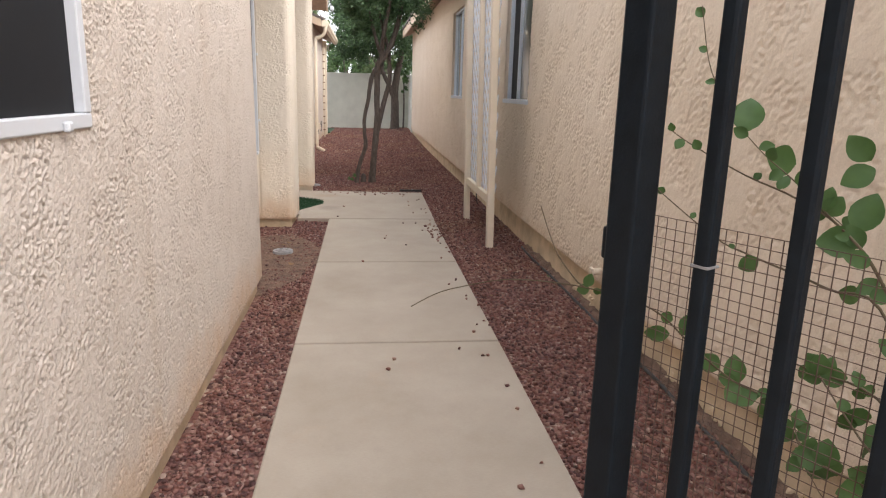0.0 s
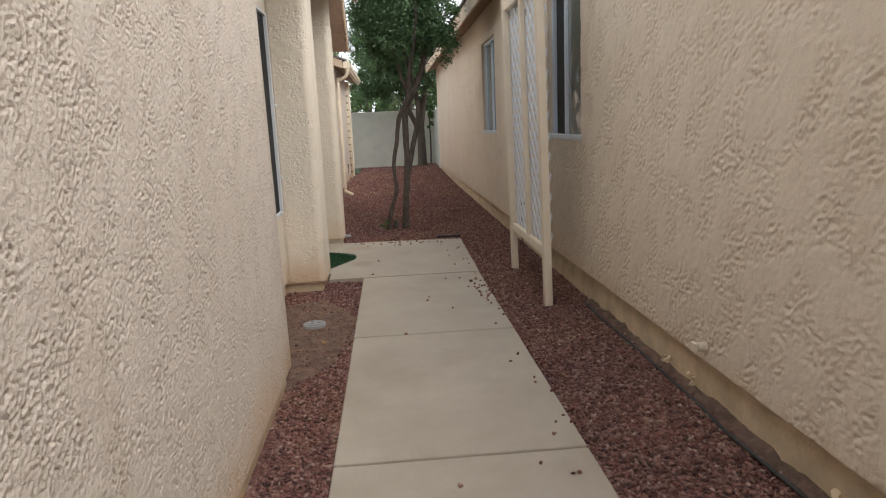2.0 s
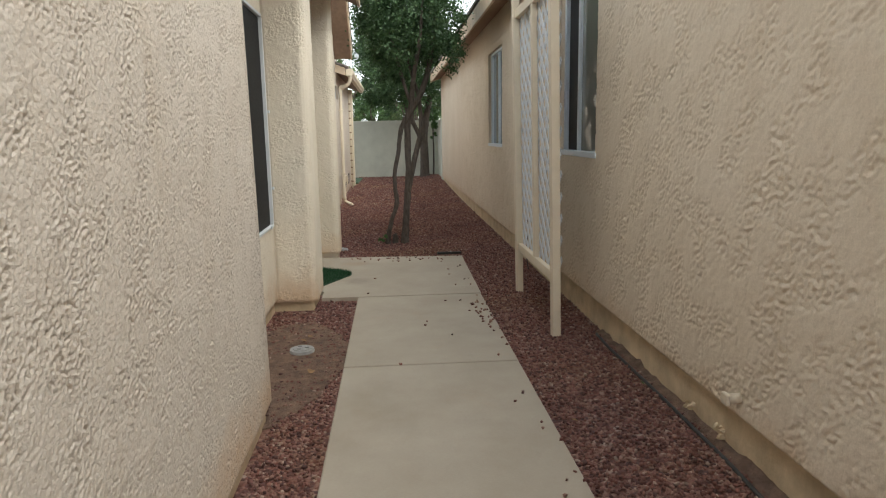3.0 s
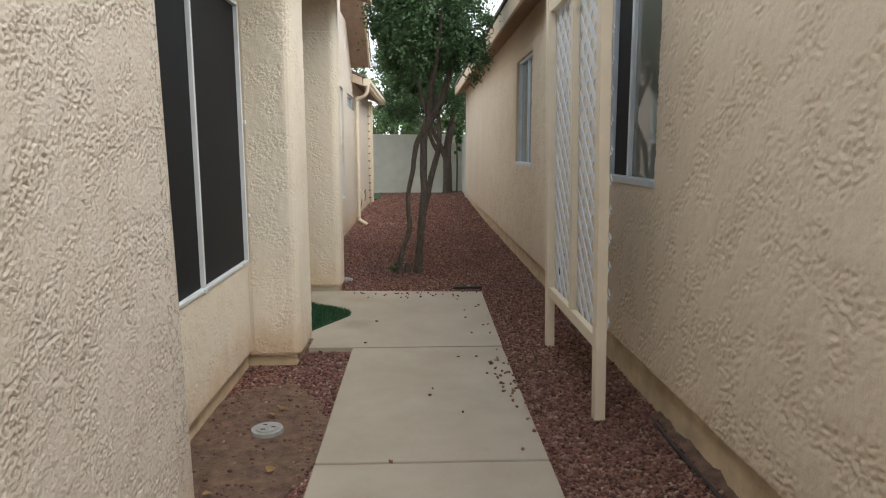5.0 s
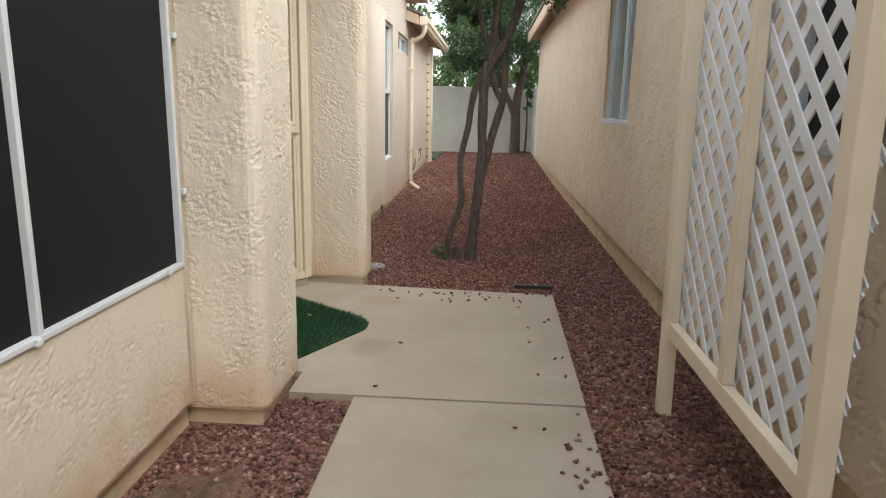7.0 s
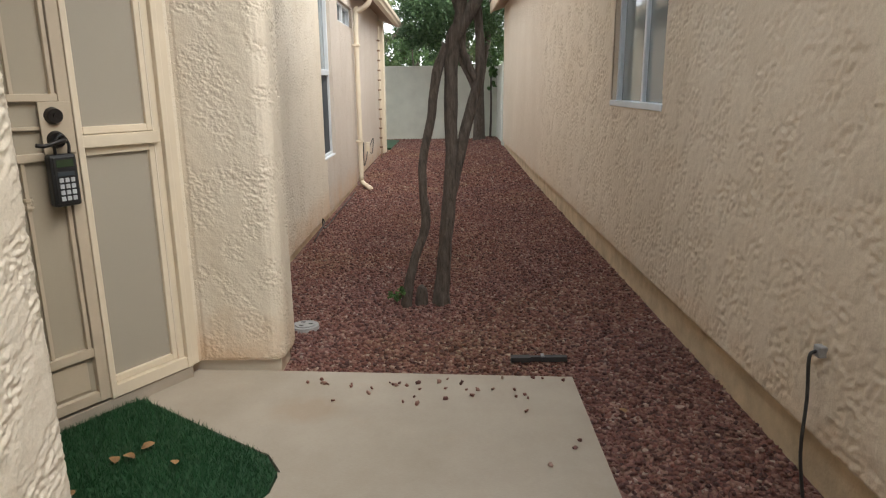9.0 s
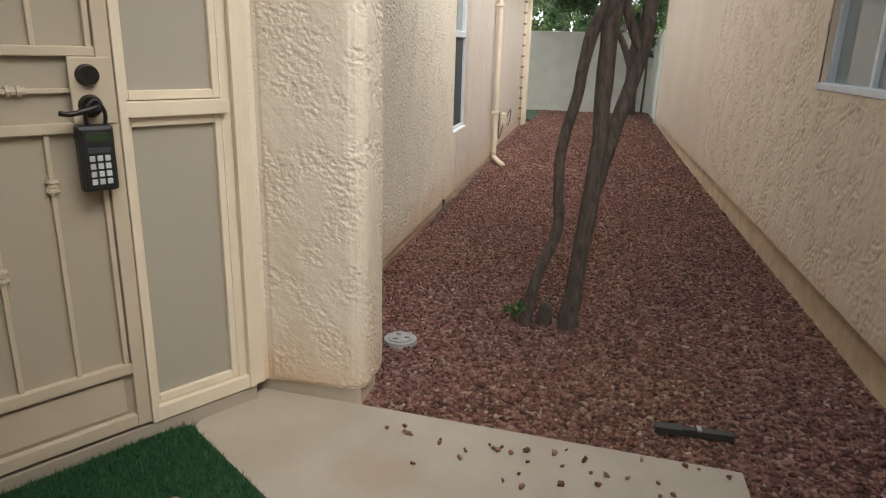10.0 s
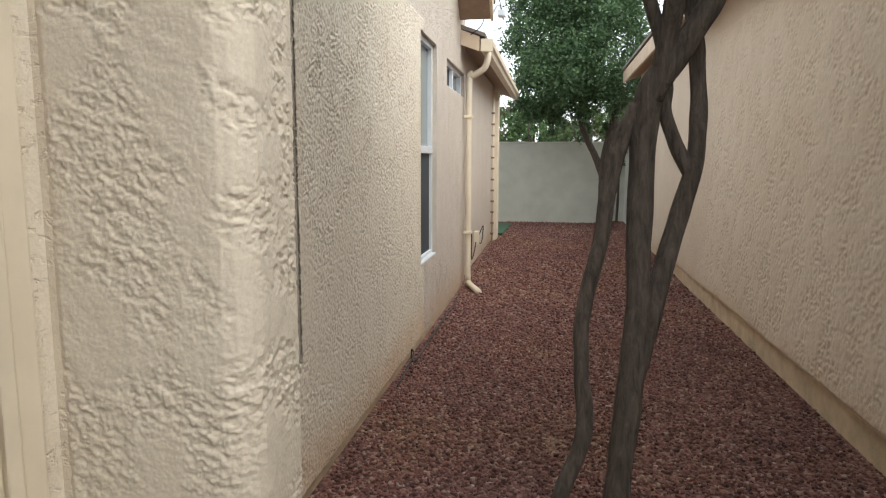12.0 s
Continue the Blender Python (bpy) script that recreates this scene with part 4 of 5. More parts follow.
# ---- trees ----
def leaf_mesh(name, centres, size, mat, seed, parent=None, droop=0.3, slim=0.45, label=""):
    """Many small bent leaves, one at each centre."""
    rs = np.random.RandomState(seed)
    n = len(centres)
    d = rs.normal(size=(n, 3))
    d[:, 2] -= droop
    d /= np.linalg.norm(d, axis=1)[:, None]
    e = np.cross(d, rs.normal(size=(n, 3)))
    e /= np.linalg.norm(e, axis=1)[:, None]
    nn = np.cross(d, e)
    L = size * rs.uniform(0.6, 1.3, (n, 1))
    W = L * slim
    c = np.asarray(centres)
    v = np.stack([c - d * L * 0.5, c + e * W * 0.5 + nn * W * 0.12, c + d * L * 0.5, c - e * W * 0.5 + nn * W * 0.12], 1).reshape(-1, 3)
    me = bpy.data.meshes.new(name)
    me.vertices.add(4 * n), me.loops.add(4 * n), me.polygons.add(n)
    me.vertices.foreach_set("co", v.ravel())
    me.loops.foreach_set("vertex_index", np.arange(4 * n))
    me.polygons.foreach_set("loop_start", np.arange(n) * 4)
    me.update(calc_edges=True)
    me.materials.append(mat)
    ob = new(name, me)
    if parent is not None:
        ob.parent = parent
    if label:
        ob["label"] = label
    return ob


def cloud(seed, blobs, n, tight=0.55):
    """Leaf centres in uneven clumps: blobs are (x, y, z, rx, ry, rz)."""
    rs = np.random.RandomState(seed)
    vol = np.array([b[3] * b[4] * b[5] for b in blobs])
    out = []
    for b, k in zip(blobs, (n * vol / vol.sum()).astype(int)):
        m = max(6, k // 110)
        u = rs.normal(size=(m, 3))
        u /= np.linalg.norm(u, axis=1)[:, None]
        u *= rs.uniform(0.35, 1.0, (m, 1)) ** 0.6
        cl = np.array(b[:3]) + u * np.array(b[3:])
        pick = rs.randint(0, m, k)
        rad = rs.uniform(0.5, 1.4, m)[pick][:, None] * 0.24 * np.cbrt(b[3] * b[4] * b[5])
        out.append(cl[pick] + rs.normal(size=(k, 3)) * rad * tight)
    return np.concatenate(out)


def limb(points, parent, name="limb", sides=10, rough=0.06):
    """A tapered limb: points are (x, y, z, radius)."""
    pts = smooth_path(points, 6)
    bm = tube([p[:3] for p in pts], [p[3] for p in pts], sides)
    for v in bm.verts:
        v.co += Vector(noise.noise_vector(v.co * 9.0)) * rough * 0.12
    return part(name, bm, BARK, parent, "", True)


tree = tagged(new("tree"), "small multi-stemmed tree with grey-brown bark and a dense green crown", "tree")
limb([(0.132, 10.50, -0.1, 0.075), (0.137, 10.51, 0.05, 0.055), (0.162, 10.53, 0.35, 0.045), (0.188, 10.55, 0.65, 0.045), (0.208, 10.58, 0.95, 0.043), (0.205, 10.61, 1.25, 0.044), (0.208, 10.63, 1.52, 0.047), (0.234, 10.63, 1.68, 0.050), (0.314, 10.62, 1.80, 0.044), (0.404, 10.61, 1.96, 0.042), (0.514, 10.6, 2.3, 0.035), (0.584, 10.6, 2.8, 0.025), (0.534, 10.7, 3.3, 0.012)], tree, "trunk", 12)
limb([(-0.093, 10.46, -0.1, 0.045), (-0.088, 10.47, 0.03, 0.034), (-0.043, 10.49, 0.26, 0.029), (0.037, 10.52, 0.50, 0.031), (0.021, 10.54, 0.72, 0.027), (0.031, 10.57, 0.96, 0.027), (0.081, 10.6, 1.20, 0.029), (0.112, 10.62, 1.44, 0.030), (0.184, 10.63, 1.62, 0.032)], tree, "stem")
limb([(0.187, 10.55, 0.62, 0.034), (0.235, 10.57, 0.82, 0.033), (0.290, 10.6, 1.06, 0.033), (0.342, 10.64, 1.27, 0.034), (0.382, 10.66, 1.42, 0.034), (0.392, 10.67, 1.58, 0.030), (0.379, 10.68, 1.76, 0.028), (0.364, 10.68, 1.9, 0.026), (0.234, 10.75, 2.4, 0.020), (0.184, 10.8, 2.9, 0.012)], tree, "stem")
limb([(0.376, 10.66, 1.39, 0.028), (0.318, 10.65, 1.49, 0.025), (0.279, 10.64, 1.60, 0.024), (0.269, 10.63, 1.75, 0.022), (0.134, 10.55, 2.2, 0.022), (-0.016, 10.45, 2.8, 0.012)], tree, "stem")
limb([(0.234, 10.62, 1.64, 0.036), (0.269, 10.6, 1.85, 0.034), (0.294, 10.5, 2.1, 0.032), (0.384, 10.3, 2.6, 0.022), (0.434, 10.2, 3.2, 0.01)], tree, "limb")
limb([(0.002, 10.49, -0.1, 0.04), (0.007, 10.495, 0.06, 0.036), (0.012, 10.50, 0.10, 0.01)], tree, "stump", 8)
BL1 = [(0.25, 10.6, 2.95, 0.62, 0.7, 0.75), (-0.05, 10.5, 2.65, 0.36, 0.5, 0.45), (0.65, 10.6, 2.8, 0.38, 0.5, 0.5), (0.3, 10.6, 3.7, 0.5, 0.6, 0.6), (0.75, 10.3, 2.45, 0.25, 0.3, 0.25), (0.05, 10.8, 2.25, 0.25, 0.3, 0.2), (-0.15, 10.7, 3.2, 0.35, 0.5, 0.4), (0.6, 10.4, 3.3, 0.4, 0.5, 0.4)]
leaf_mesh("crown", cloud(11, BL1, 52000), 0.042, LEAF1, 1, tree, 0.3, 0.5, "dense crown of small dark green leaves")
sprout = leaf_mesh("basal_shoot", cloud(12, [(-0.16, 10.50, 0.05, 0.09, 0.08, 0.06)], 260, 0.5), 0.03, LEAFV, 2, tree, -0.3, 0.5, "fresh green shoots at the base")
tagged(sprout, kind="stuff")

tree2 = tagged(new("tree"), "larger dark-trunked tree at the block wall with a broad crown", "tree")
limb([(1.0, 22.4, -0.05, 0.20), (0.99, 22.4, 0.25, 0.145), (0.99, 22.4, 0.8, 0.13), (0.98, 22.4, 1.3, 0.12), (1.05, 22.4, 1.8, 0.11), (1.2, 22.4, 2.6, 0.08), (1.25, 22.3, 3.6, 0.04)], tree2, "trunk", 12)
limb([(0.96, 22.38, 1.05, 0.08), (0.78, 22.3, 1.5, 0.07), (0.55, 22.2, 1.95, 0.06), (0.3, 22.1, 2.7, 0.04), (0.2, 22.0, 3.6, 0.02)], tree2, "limb")
BL2 = [(0.2, 21.8, 3.2, 1.0, 1.2, 0.9), (0.9, 22.0, 3.6, 1.1, 1.2, 1.2), (-0.3, 21.9, 2.7, 0.55, 0.8, 0.6), (0.5, 22.0, 4.7, 1.1, 1.2, 0.9), (0.25, 22.2, 2.25, 0.6, 0.6, 0.4), (1.3, 22.3, 2.3, 0.3, 0.5, 0.5), (-0.45, 22.0, 3.7, 0.7, 0.9, 0.9), (-0.55, 22.1, 4.6, 0.6, 0.8, 0.7)]
leaf_mesh("crown", cloud(21, BL2, 72000), 0.07, LEAF1, 3, tree2, 0.3, 0.5, "broad crown of dark green leaves")
bush = tagged(new("shrub"), "bright green shrub beside the house end", "shrub")
leaf_mesh("leaves", cloud(23, [(1.25, 22.75, 2.2, 0.3, 0.2, 0.55), (1.3, 22.75, 1.5, 0.12, 0.12, 0.3)], 1500), 0.09, LEAFV, 5, bush, 0.4, 0.5)
limb([(1.28, 22.8, -0.05, 0.03), (1.3, 22.78, 0.8, 0.025), (1.28, 22.76, 2.2, 0.01)], bush, "stem", 6)

for seed, x, y, h, w, mat in ((31, -2.2, 29, 4.6, 1.7, LEAF3), (32, 1.0, 31, 5.2, 2.4, LEAF2), (33, -5.5, 30, 5.0, 2.2, LEAF3), (34, 4.6, 30, 5.2, 2.2, LEAF2), (35, -0.6, 27.5, 3.0, 1.0, LEAF2)):
    far = tagged(new("tree"), "leafy tree in the lot behind the block wall", "tree", "trees behind the block wall")
    limb([(x, y, -0.1, 0.16), (x + 0.1, y, h * 0.3, 0.13), (x - 0.1, y, h * 0.7, 0.06), (x, y, h * 0.95, 0.02)], far, "trunk", 8)
    rs = random.Random(seed)
    for k in range(7):
        a = rs.uniform(0, 6.28)
        limb([(x, y, h * 0.35 + 0.1 * k, 0.06), (x + math.cos(a) * w * 0.5, y + math.sin(a) * w * 0.4, h * 0.5 + 0.12 * k, 0.035), (x + math.cos(a) * w, y + math.sin(a) * w * 0.7, h * 0.62 + 0.2 * k, 0.01)], far, "limb", 6)
    blobs = [(x + rs.uniform(-0.7, 0.7) * w, y + rs.uniform(-0.4, 0.4) * w, h * rs.uniform(0.5, 0.95), w * 0.42, w * 0.42, w * 0.32) for k in range(9)]
    leaf_mesh("crown", cloud(seed, blobs, 6500), 0.14, mat, seed, far, 0.3, 0.45, "loose crown of green leaves")

for seed, x, y, w, h, mat in ((51, -2.4, 25.6, 1.3, 2.3, LEAF3), (52, -0.6, 25.9, 1.2, 2.6, LEAF2), (53, 0.9, 25.4, 1.2, 2.5, LEAF3), (54, 2.6, 25.8, 1.4, 2.6, LEAF2)):
    far = tagged(new("shrub"), "loose green shrub growing behind the block wall", "shrub", "shrubs behind the block wall")
    rs = random.Random(seed)
    for k in range(6):
        a = rs.uniform(0, 6.28)
        limb([(x, y, -0.1, 0.05), (x + math.cos(a) * w * 0.3, y + math.sin(a) * w * 0.3, h * 0.5, 0.03), (x + math.cos(a) * w * 0.8, y + math.sin(a) * w * 0.5, h * rs.uniform(0.9, 1.25), 0.006)], far, "branch", 6)
    blobs = [(x + rs.uniform(-0.8, 0.8) * w, y + rs.uniform(-0.3, 0.3) * w, h * rs.uniform(0.55, 1.0), w * 0.45, w * 0.4, h * 0.2) for k in range(8)]
    leaf_mesh("leaves", cloud(seed, blobs, 6000), 0.09, mat, seed, far, 0.3, 0.45)

# ---- gate, wire mesh and vine by the entrance ----
gate = tagged(new("iron_gate"), "open black iron gate with square bars and rusty wire mesh", "gate")
G0, G1 = Vector((0.345, 1.357, 0)), Vector((0.725, 0.642, 0))
GD = (G1 - G0).normalized()
GA = math.degrees(math.atan2(GD.y, GD.x))


def gbox(a, b, t, z0, z1, bevel=0.004):
    bm = box(a, b, -t / 2, t / 2, z0, z1, bevel)
    bmesh.ops.transform(bm, matrix=pose(G0.x, G0.y, 0, 0, 0, GA), verts=bm.verts)
    return bm


stile = part("stile", gbox(-0.02, 0.022, 0.042, 0.06, 1.86), IRON, gate)
part("stile", gbox(0.79, 0.832, 0.042, 0.06, 1.86), IRON, gate)
for k in range(7):
    s = 0.1065 + k * 0.1005
    if s < 0.77:
        part("bar", gbox(s - 0.0095, s + 0.0095, 0.019, 0.10, 1.80), IRON, gate)
for z0, z1 in ((0.06, 0.10), (1.80, 1.84)):
    part("rail", gbox(0.022, 0.79, 0.036, z0, z1), IRON, gate)
part("latch", gbox(-0.03, -0.018, 0.03, 1.108, 1.15), IRON, stile, "small iron latch")
part("tie", gbox(0.0955, 0.1175, 0.0215, 1.126, 1.129, 0.0005), PVC, gate, "pale wire tie round a bar")
gpost = tagged(new("gate_post"), "black iron gate post", "gate post")
part("post", box(0.735, 0.795, 0.56, 0.62, -0.05, 1.95, 0.004), IRON, gpost)
# welded mesh wired to the back of the gate
GM = pose(G0.x, G0.y, 0, 0, 0, GA)
for k in range(61):
    s = 0.03 + k * 0.0127
    part("wire", tube([GM @ Vector((s, 0.014, 0.09)), GM @ Vector((s, 0.014, 1.169))], 0.0006, 4), WIRE, gate)
for k in range(85):
    z = 1.169 - k * 0.0127
    part("wire", tube([GM @ Vector((0.025, 0.0153, z)), GM @ Vector((0.795, 0.0153, z))], 0.0006, 4), WIRE, gate)

vine = tagged(new("vine"), "climbing vine with round green leaves growing through the gate", "vine")
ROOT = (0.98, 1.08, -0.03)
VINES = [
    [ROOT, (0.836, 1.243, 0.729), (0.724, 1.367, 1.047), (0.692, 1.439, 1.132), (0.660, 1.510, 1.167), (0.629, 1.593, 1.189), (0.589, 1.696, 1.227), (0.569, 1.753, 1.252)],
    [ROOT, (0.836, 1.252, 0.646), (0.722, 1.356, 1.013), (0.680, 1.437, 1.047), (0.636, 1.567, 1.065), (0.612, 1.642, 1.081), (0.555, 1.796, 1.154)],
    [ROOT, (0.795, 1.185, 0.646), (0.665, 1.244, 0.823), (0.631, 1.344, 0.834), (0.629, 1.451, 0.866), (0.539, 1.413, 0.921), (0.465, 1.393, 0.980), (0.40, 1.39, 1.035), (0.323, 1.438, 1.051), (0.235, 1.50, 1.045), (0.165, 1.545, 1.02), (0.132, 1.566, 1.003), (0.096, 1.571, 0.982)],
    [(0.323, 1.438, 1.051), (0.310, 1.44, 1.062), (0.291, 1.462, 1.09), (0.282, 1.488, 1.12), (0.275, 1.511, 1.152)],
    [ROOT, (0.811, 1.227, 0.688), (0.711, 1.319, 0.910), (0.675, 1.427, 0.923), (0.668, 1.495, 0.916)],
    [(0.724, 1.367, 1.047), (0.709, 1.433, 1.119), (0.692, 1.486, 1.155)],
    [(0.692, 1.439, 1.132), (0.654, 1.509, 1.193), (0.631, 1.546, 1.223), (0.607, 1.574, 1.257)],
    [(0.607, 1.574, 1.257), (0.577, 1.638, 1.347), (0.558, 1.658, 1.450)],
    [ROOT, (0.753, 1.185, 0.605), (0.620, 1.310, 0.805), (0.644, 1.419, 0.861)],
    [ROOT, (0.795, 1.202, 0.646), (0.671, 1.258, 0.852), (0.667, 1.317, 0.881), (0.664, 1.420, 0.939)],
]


rs = random.Random(9)


def leaf_blade(pos, d, up, L):
    """A round leaf, folded a little along its midrib."""
    bm = bmesh.new()
    d = d.normalized()
    w = d.cross(up).normalized()
    nrm = w.cross(d)
    rows = []
    bend, plump = rs.uniform(0.05, 0.24), rs.uniform(0.33, 0.44)
    for t, k in ((0, 0.05), (0.07, 0.36), (0.2, 0.74), (0.36, 0.96), (0.52, 1.0), (0.68, 0.86), (0.84, 0.55), (0.94, 0.26), (1.0, 0.03)):
        c = pos + d * L * t - nrm * L * bend * t * t
        rows.append([bm.verts.new(c + w * q * k * L * plump + nrm * L * (0.09 * q * q * k + 0.015 * math.sin(9 * t + 2 * q))) for q in (-1, -0.5, 0, 0.5, 1)])
    for a, b in zip(rows, rows[1:]):
        for k in range(4):
            bm.faces.new((a[k], a[k + 1], b[k + 1], b[k]))
    return bm


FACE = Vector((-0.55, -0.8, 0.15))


def vine_leaf(p, right, down, L):
    """A leaf of the vine that turns its face out of the hedge, along right and down."""
    d = Vector((0.95 * right, -0.12 * right, -down)) + Vector((rs.uniform(-0.15, 0.15), rs.uniform(-0.3, 0.3), 0))
    up = FACE + Vector((rs.uniform(-0.35, 0.35), rs.uniform(-0.2, 0.2), rs.uniform(-0.2, 0.5)))
    part("leaf", leaf_blade(Vector(p), d, up, L), LEAFV, vine, "", True)


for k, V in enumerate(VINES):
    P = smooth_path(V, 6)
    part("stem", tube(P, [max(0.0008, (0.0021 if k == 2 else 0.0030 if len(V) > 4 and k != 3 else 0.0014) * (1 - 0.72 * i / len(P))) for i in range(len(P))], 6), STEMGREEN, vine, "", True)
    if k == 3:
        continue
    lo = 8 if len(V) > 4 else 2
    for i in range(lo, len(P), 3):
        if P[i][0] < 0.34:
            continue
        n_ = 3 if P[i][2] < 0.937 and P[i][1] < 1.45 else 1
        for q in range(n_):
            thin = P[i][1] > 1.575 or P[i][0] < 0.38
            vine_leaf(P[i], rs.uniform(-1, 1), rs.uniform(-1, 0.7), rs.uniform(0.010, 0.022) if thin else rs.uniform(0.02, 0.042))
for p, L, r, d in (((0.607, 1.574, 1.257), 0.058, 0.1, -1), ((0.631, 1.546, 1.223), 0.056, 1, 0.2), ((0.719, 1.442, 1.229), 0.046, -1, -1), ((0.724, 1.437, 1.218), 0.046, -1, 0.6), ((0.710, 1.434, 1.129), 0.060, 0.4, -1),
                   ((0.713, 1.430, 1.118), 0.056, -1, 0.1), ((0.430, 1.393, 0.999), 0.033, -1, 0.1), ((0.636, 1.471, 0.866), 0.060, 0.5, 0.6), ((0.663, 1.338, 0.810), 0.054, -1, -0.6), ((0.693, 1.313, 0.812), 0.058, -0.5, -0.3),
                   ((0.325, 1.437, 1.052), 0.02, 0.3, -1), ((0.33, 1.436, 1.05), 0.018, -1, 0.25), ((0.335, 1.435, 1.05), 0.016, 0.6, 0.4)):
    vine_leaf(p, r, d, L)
# ---- turf mat ----
TURF = [(-0.458, 8.47), (-0.525, 8.585), (-1.21, 9.065), (-1.36, 8.92), (-2.1, 7.72), (-0.855, 7.70), (-0.73, 7.87), (-0.465, 8.35)]
turf = tagged(part("turf_mat", prism(TURF, -0.012, 0.006), GRASS), "green artificial turf mat before the entry door", "turf", "", "")


def inside(x, y, poly):
    c = False
    for (x0, y0), (x1, y1) in zip(poly, poly[1:] + poly[:1]):
        if (y0 > y) != (y1 > y) and x < (x1 - x0) * (y - y0) / (y1 - y0) + x0:
            c = not c
    return c


rs = np.random.RandomState(4)
pts = [(x, y) for x, y in zip(rs.uniform(-2.0, -0.45, 42000), rs.uniform(7.7, 9.08, 42000)) if inside(x, y, TURF)]
c = np.array([(x, y, 0.006) for x, y in pts])
n = len(c)
lean = rs.normal(size=(n, 3)) * 0.008
lean[:, 2] = rs.uniform(0.014, 0.028, n)
wid = rs.normal(size=(n, 3))
wid[:, 2] = 0
wid *= 0.0018 / np.linalg.norm(wid, axis=1)[:, None]
v = np.stack([c - wid, c + wid, c + lean], 1).reshape(-1, 3)
me = bpy.data.meshes.new("turf_nap")
me.vertices.add(3 * n), me.loops.add(3 * n), me.polygons.add(n)
me.vertices.foreach_set("co", v.ravel())
me.loops.foreach_set("vertex_index", np.arange(3 * n))
me.polygons.foreach_set("loop_start", np.arange(n) * 3)
me.update(calc_edges=True)
me.materials.append(GRASS)
blades = new("turf_nap", me)
blades.parent = turf
tagged(blades, kind="stuff")
lawn = tagged(part("lawn_patch", prism([(-2.5, 20.5), (-0.98, 20.55), (-0.93, 22.6), (-2.5, 23.0)], 0.02, 0.085), GRASS), "patch of green grass beyond the house end", "grass", "", "")

# ---- crushed lava rock ----
def rocks(name, places, size, mat, seed, label, category="gravel"):
    """Many angular stones, as one object: each a cube bent out of shape."""
    rs = np.random.RandomState(seed)
    n = len(places)
    cube = np.array([(x, y, z) for x in (-1, 1) for y in (-1, 1) for z in (-1, 1)], float)
    quads = np.array([(0, 1, 3, 2), (4, 6, 7, 5), (0, 4, 5, 1), (2, 3, 7, 6), (0, 2, 6, 4), (1, 5, 7, 3)])
    v = cube[None] * rs.uniform(0.3, 1.0, (n, 8, 3)) * (size * rs.uniform(0.55, 1.35, (n, 1, 3)) * np.array((1, 1, 0.65)))
    a = rs.uniform(0, 6.283, n)
    t = rs.normal(size=n) * 0.5
    ct, st = np.cos(t)[:, None], np.sin(t)[:, None]
    x, y, z = v[..., 0], v[..., 1] * ct - v[..., 2] * st, v[..., 1] * st + v[..., 2] * ct
    ca, sa = np.cos(a)[:, None], np.sin(a)[:, None]
    v = np.stack([x * ca - y * sa, x * sa + y * ca, z], -1) + np.asarray(places)[:, None, :]
    f = (quads[None] + 8 * np.arange(n)[:, None, None]).reshape(-1)
    me = bpy.data.meshes.new(name)
    me.vertices.add(8 * n), me.loops.add(24 * n), me.polygons.add(6 * n)
    me.vertices.foreach_set("co", v.ravel())
    me.loops.foreach_set("vertex_index", f)
    me.polygons.foreach_set("loop_start", np.arange(6 * n) * 4)
    me.update(calc_edges=True)
    me.materials.append(mat)
    return tagged(new(name, me), label, category, "", "stuff")


def field(x0, x1, y0, y1, step, seed, keep=None):
    rs = np.random.RandomState(seed)
    gx, gy = np.meshgrid(np.arange(x0, x1, step), np.arange(y0, y1, step))
    p = np.stack([gx.ravel(), gy.ravel()], 1) + rs.uniform(-0.6, 0.6, (gx.size, 2)) * step
    k = np.clip((p[:, 1] - 15) / 8, 0, 1)
    z = -0.035 + 0.10 * k * k * (3 - 2 * k) + 0.05 * np.clip((p[:, 0] - 0.80) / 0.25, 0, 1) + rs.uniform(-0.006, 0.010, len(p))
    p = np.column_stack([p, z])
    ok = (p[:, 0] > x0) & (p[:, 0] < x1) & (p[:, 1] > y0) & (p[:, 1] < y1)
    if keep is not None:
        ok &= keep(p, rs)
    return p[ok]


def off_soil(p, rs):
    d = ((p[:, 0] + 0.71) / 0.35) ** 2 + ((p[:, 1] - 5.85) / 1.0) ** 2
    return (d > 1.15) | (rs.uniform(size=len(p)) < 0.20 + 0.75 * np.clip((d - 0.35) / 0.75, 0, 1) ** 1.3)


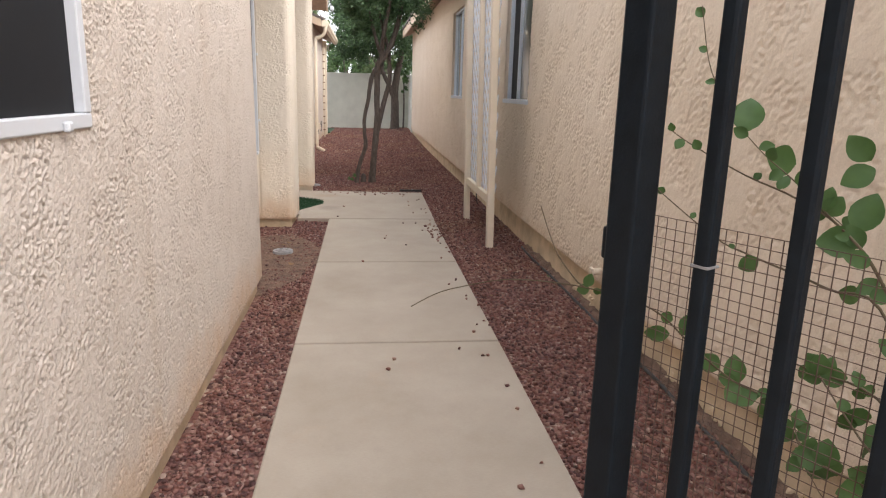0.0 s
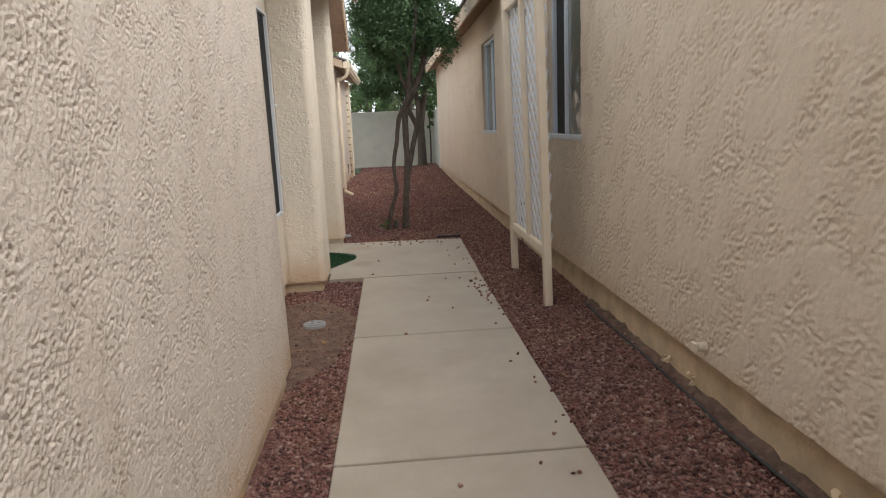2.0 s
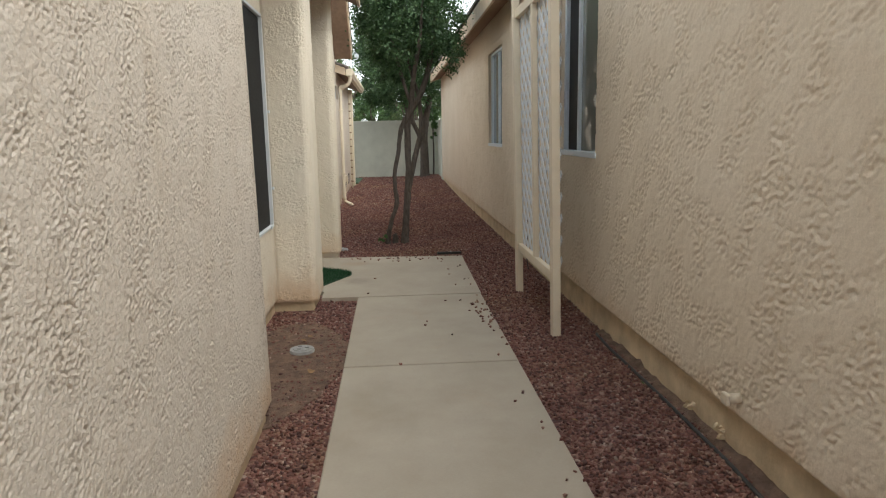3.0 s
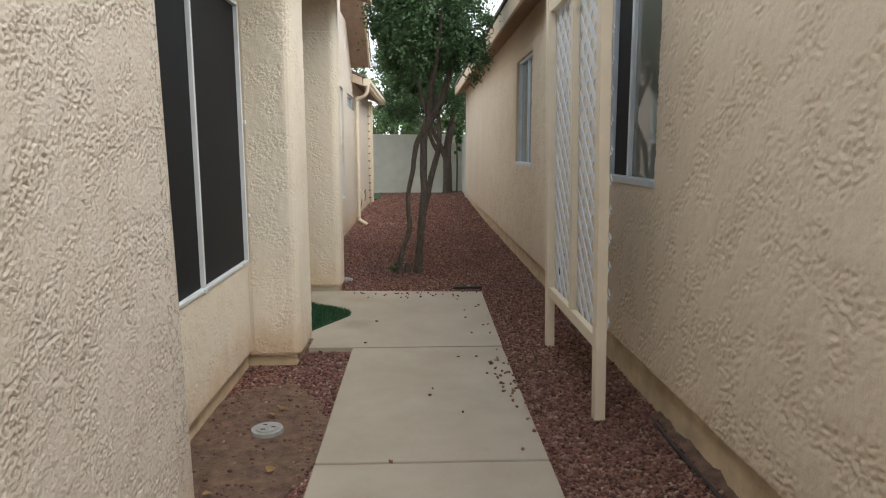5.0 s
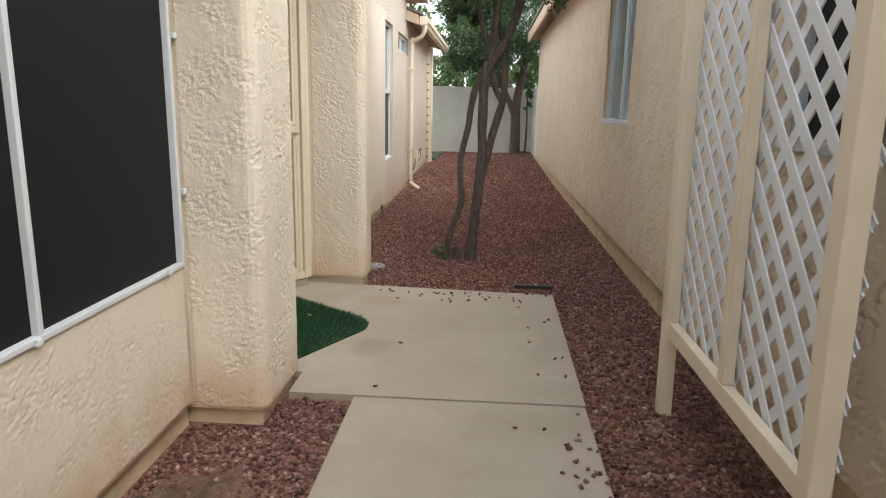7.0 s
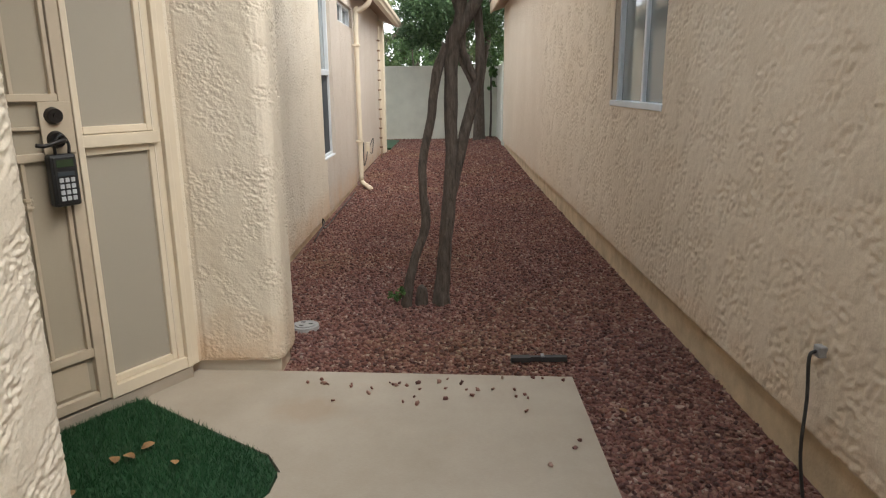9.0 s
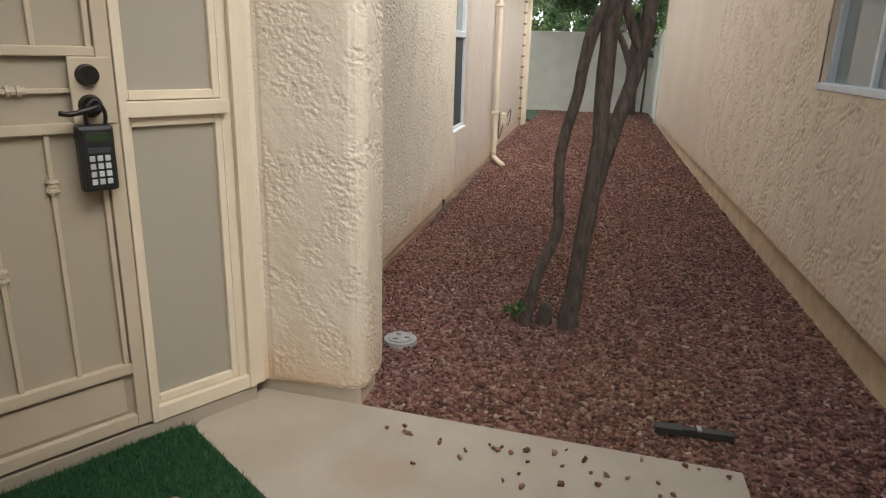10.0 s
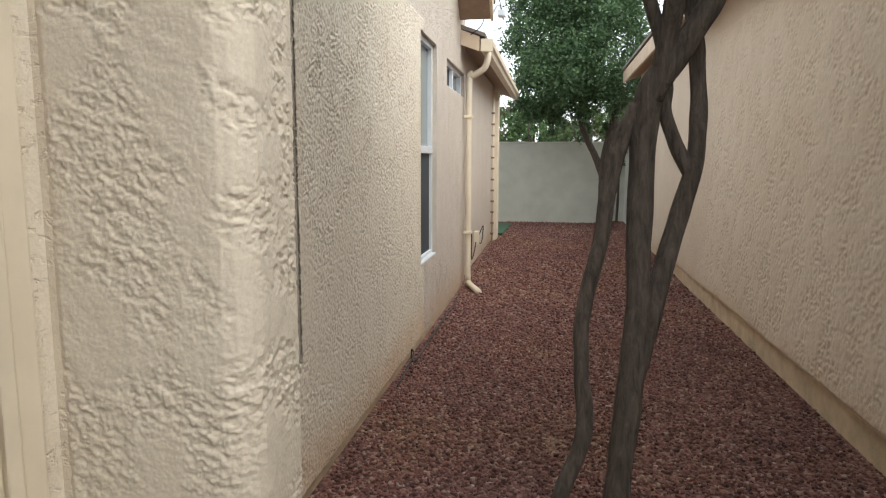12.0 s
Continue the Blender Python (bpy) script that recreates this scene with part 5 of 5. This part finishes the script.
fields = [
    field(-0.66, -0.352, 0.8, 5.0, 0.0183, 1),
    field(-1.0, -0.352, 5.0, 7.12, 0.0183, 2, off_soil),
    field(-0.70, -0.352, 7.12, 7.425, 0.0183, 3),
    field(0.762, 1.43, 0.8, 9.3, 0.0183, 4),
    field(-0.64, 1.43, 9.42, 9.64, 0.0183, 5),
    field(0.2, 1.43, 9.29, 9.42, 0.020, 51, lambda p, r: p[:, 1] > 9.37 - 0.075 * p[:, 0]),
    field(-1.08, 1.43, 9.64, 14.0, 0.0198, 6),
    field(-1.08, 1.43, 14.0, 23.1, 0.032, 7),
]
rocks("gravel", np.concatenate(fields[:7]), 0.0108, GRAVEL, 1, "dark red crushed lava rock covering the side yard")
rocks("gravel", fields[7], 0.0150, GRAVEL, 2, "dark red crushed lava rock towards the back wall")

rs = random.Random(3)
loose = []
for k in range(52):
    y = rs.uniform(2.0, 9.2)
    x = 0.745 - abs(rs.gauss(0, 0.10)) if rs.random() < 0.75 else rs.uniform(-0.3, 0.7)
    loose.append((x, y, 0.006))
for k in range(26):
    loose.append((rs.uniform(0.62, 0.76), rs.gauss(6.7, 0.18), 0.007))
for k in range(40):
    loose.append((rs.uniform(-0.5, 0.75), 9.28 - abs(rs.gauss(0, 0.16)), 0.007))
rocks("loose_stones", np.array(loose), 0.011, GRAVEL, 8, "stray dark red stones lying on the concrete walk")
for k in range(16):
    zone = rs.choice(("turf", "rock", "soil"))
    if zone == "turf":
        p = (rs.uniform(-1.3, -0.8), rs.uniform(8.2, 8.7), 0.03)
    elif zone == "rock":
        p = (rs.uniform(0.85, 1.35), rs.uniform(4, 12), -0.005)
    else:
        p = (rs.uniform(-0.85, -0.45), rs.uniform(5.3, 6.6), -0.008)
    lf = tagged(part("dry_leaf", leaf_blade(Vector(p), Vector((rs.uniform(-1, 1), rs.uniform(-1, 1), 0.1)), Vector((0.2, 0.1, 1)), rs.uniform(0.03, 0.06)), DEADLEAF), "curled dry yellow-brown leaf on the ground", "leaf", "dry leaves")
weed = tagged(new("weed"), "small green weed at the foot of the wall", "weed")
leaf_mesh("leaves", cloud(41, [(1.38, 5.1, 0.0, 0.05, 0.12, 0.03)], 180, 0.5), 0.03, LEAFV, 6, weed, -0.4, 0.3)
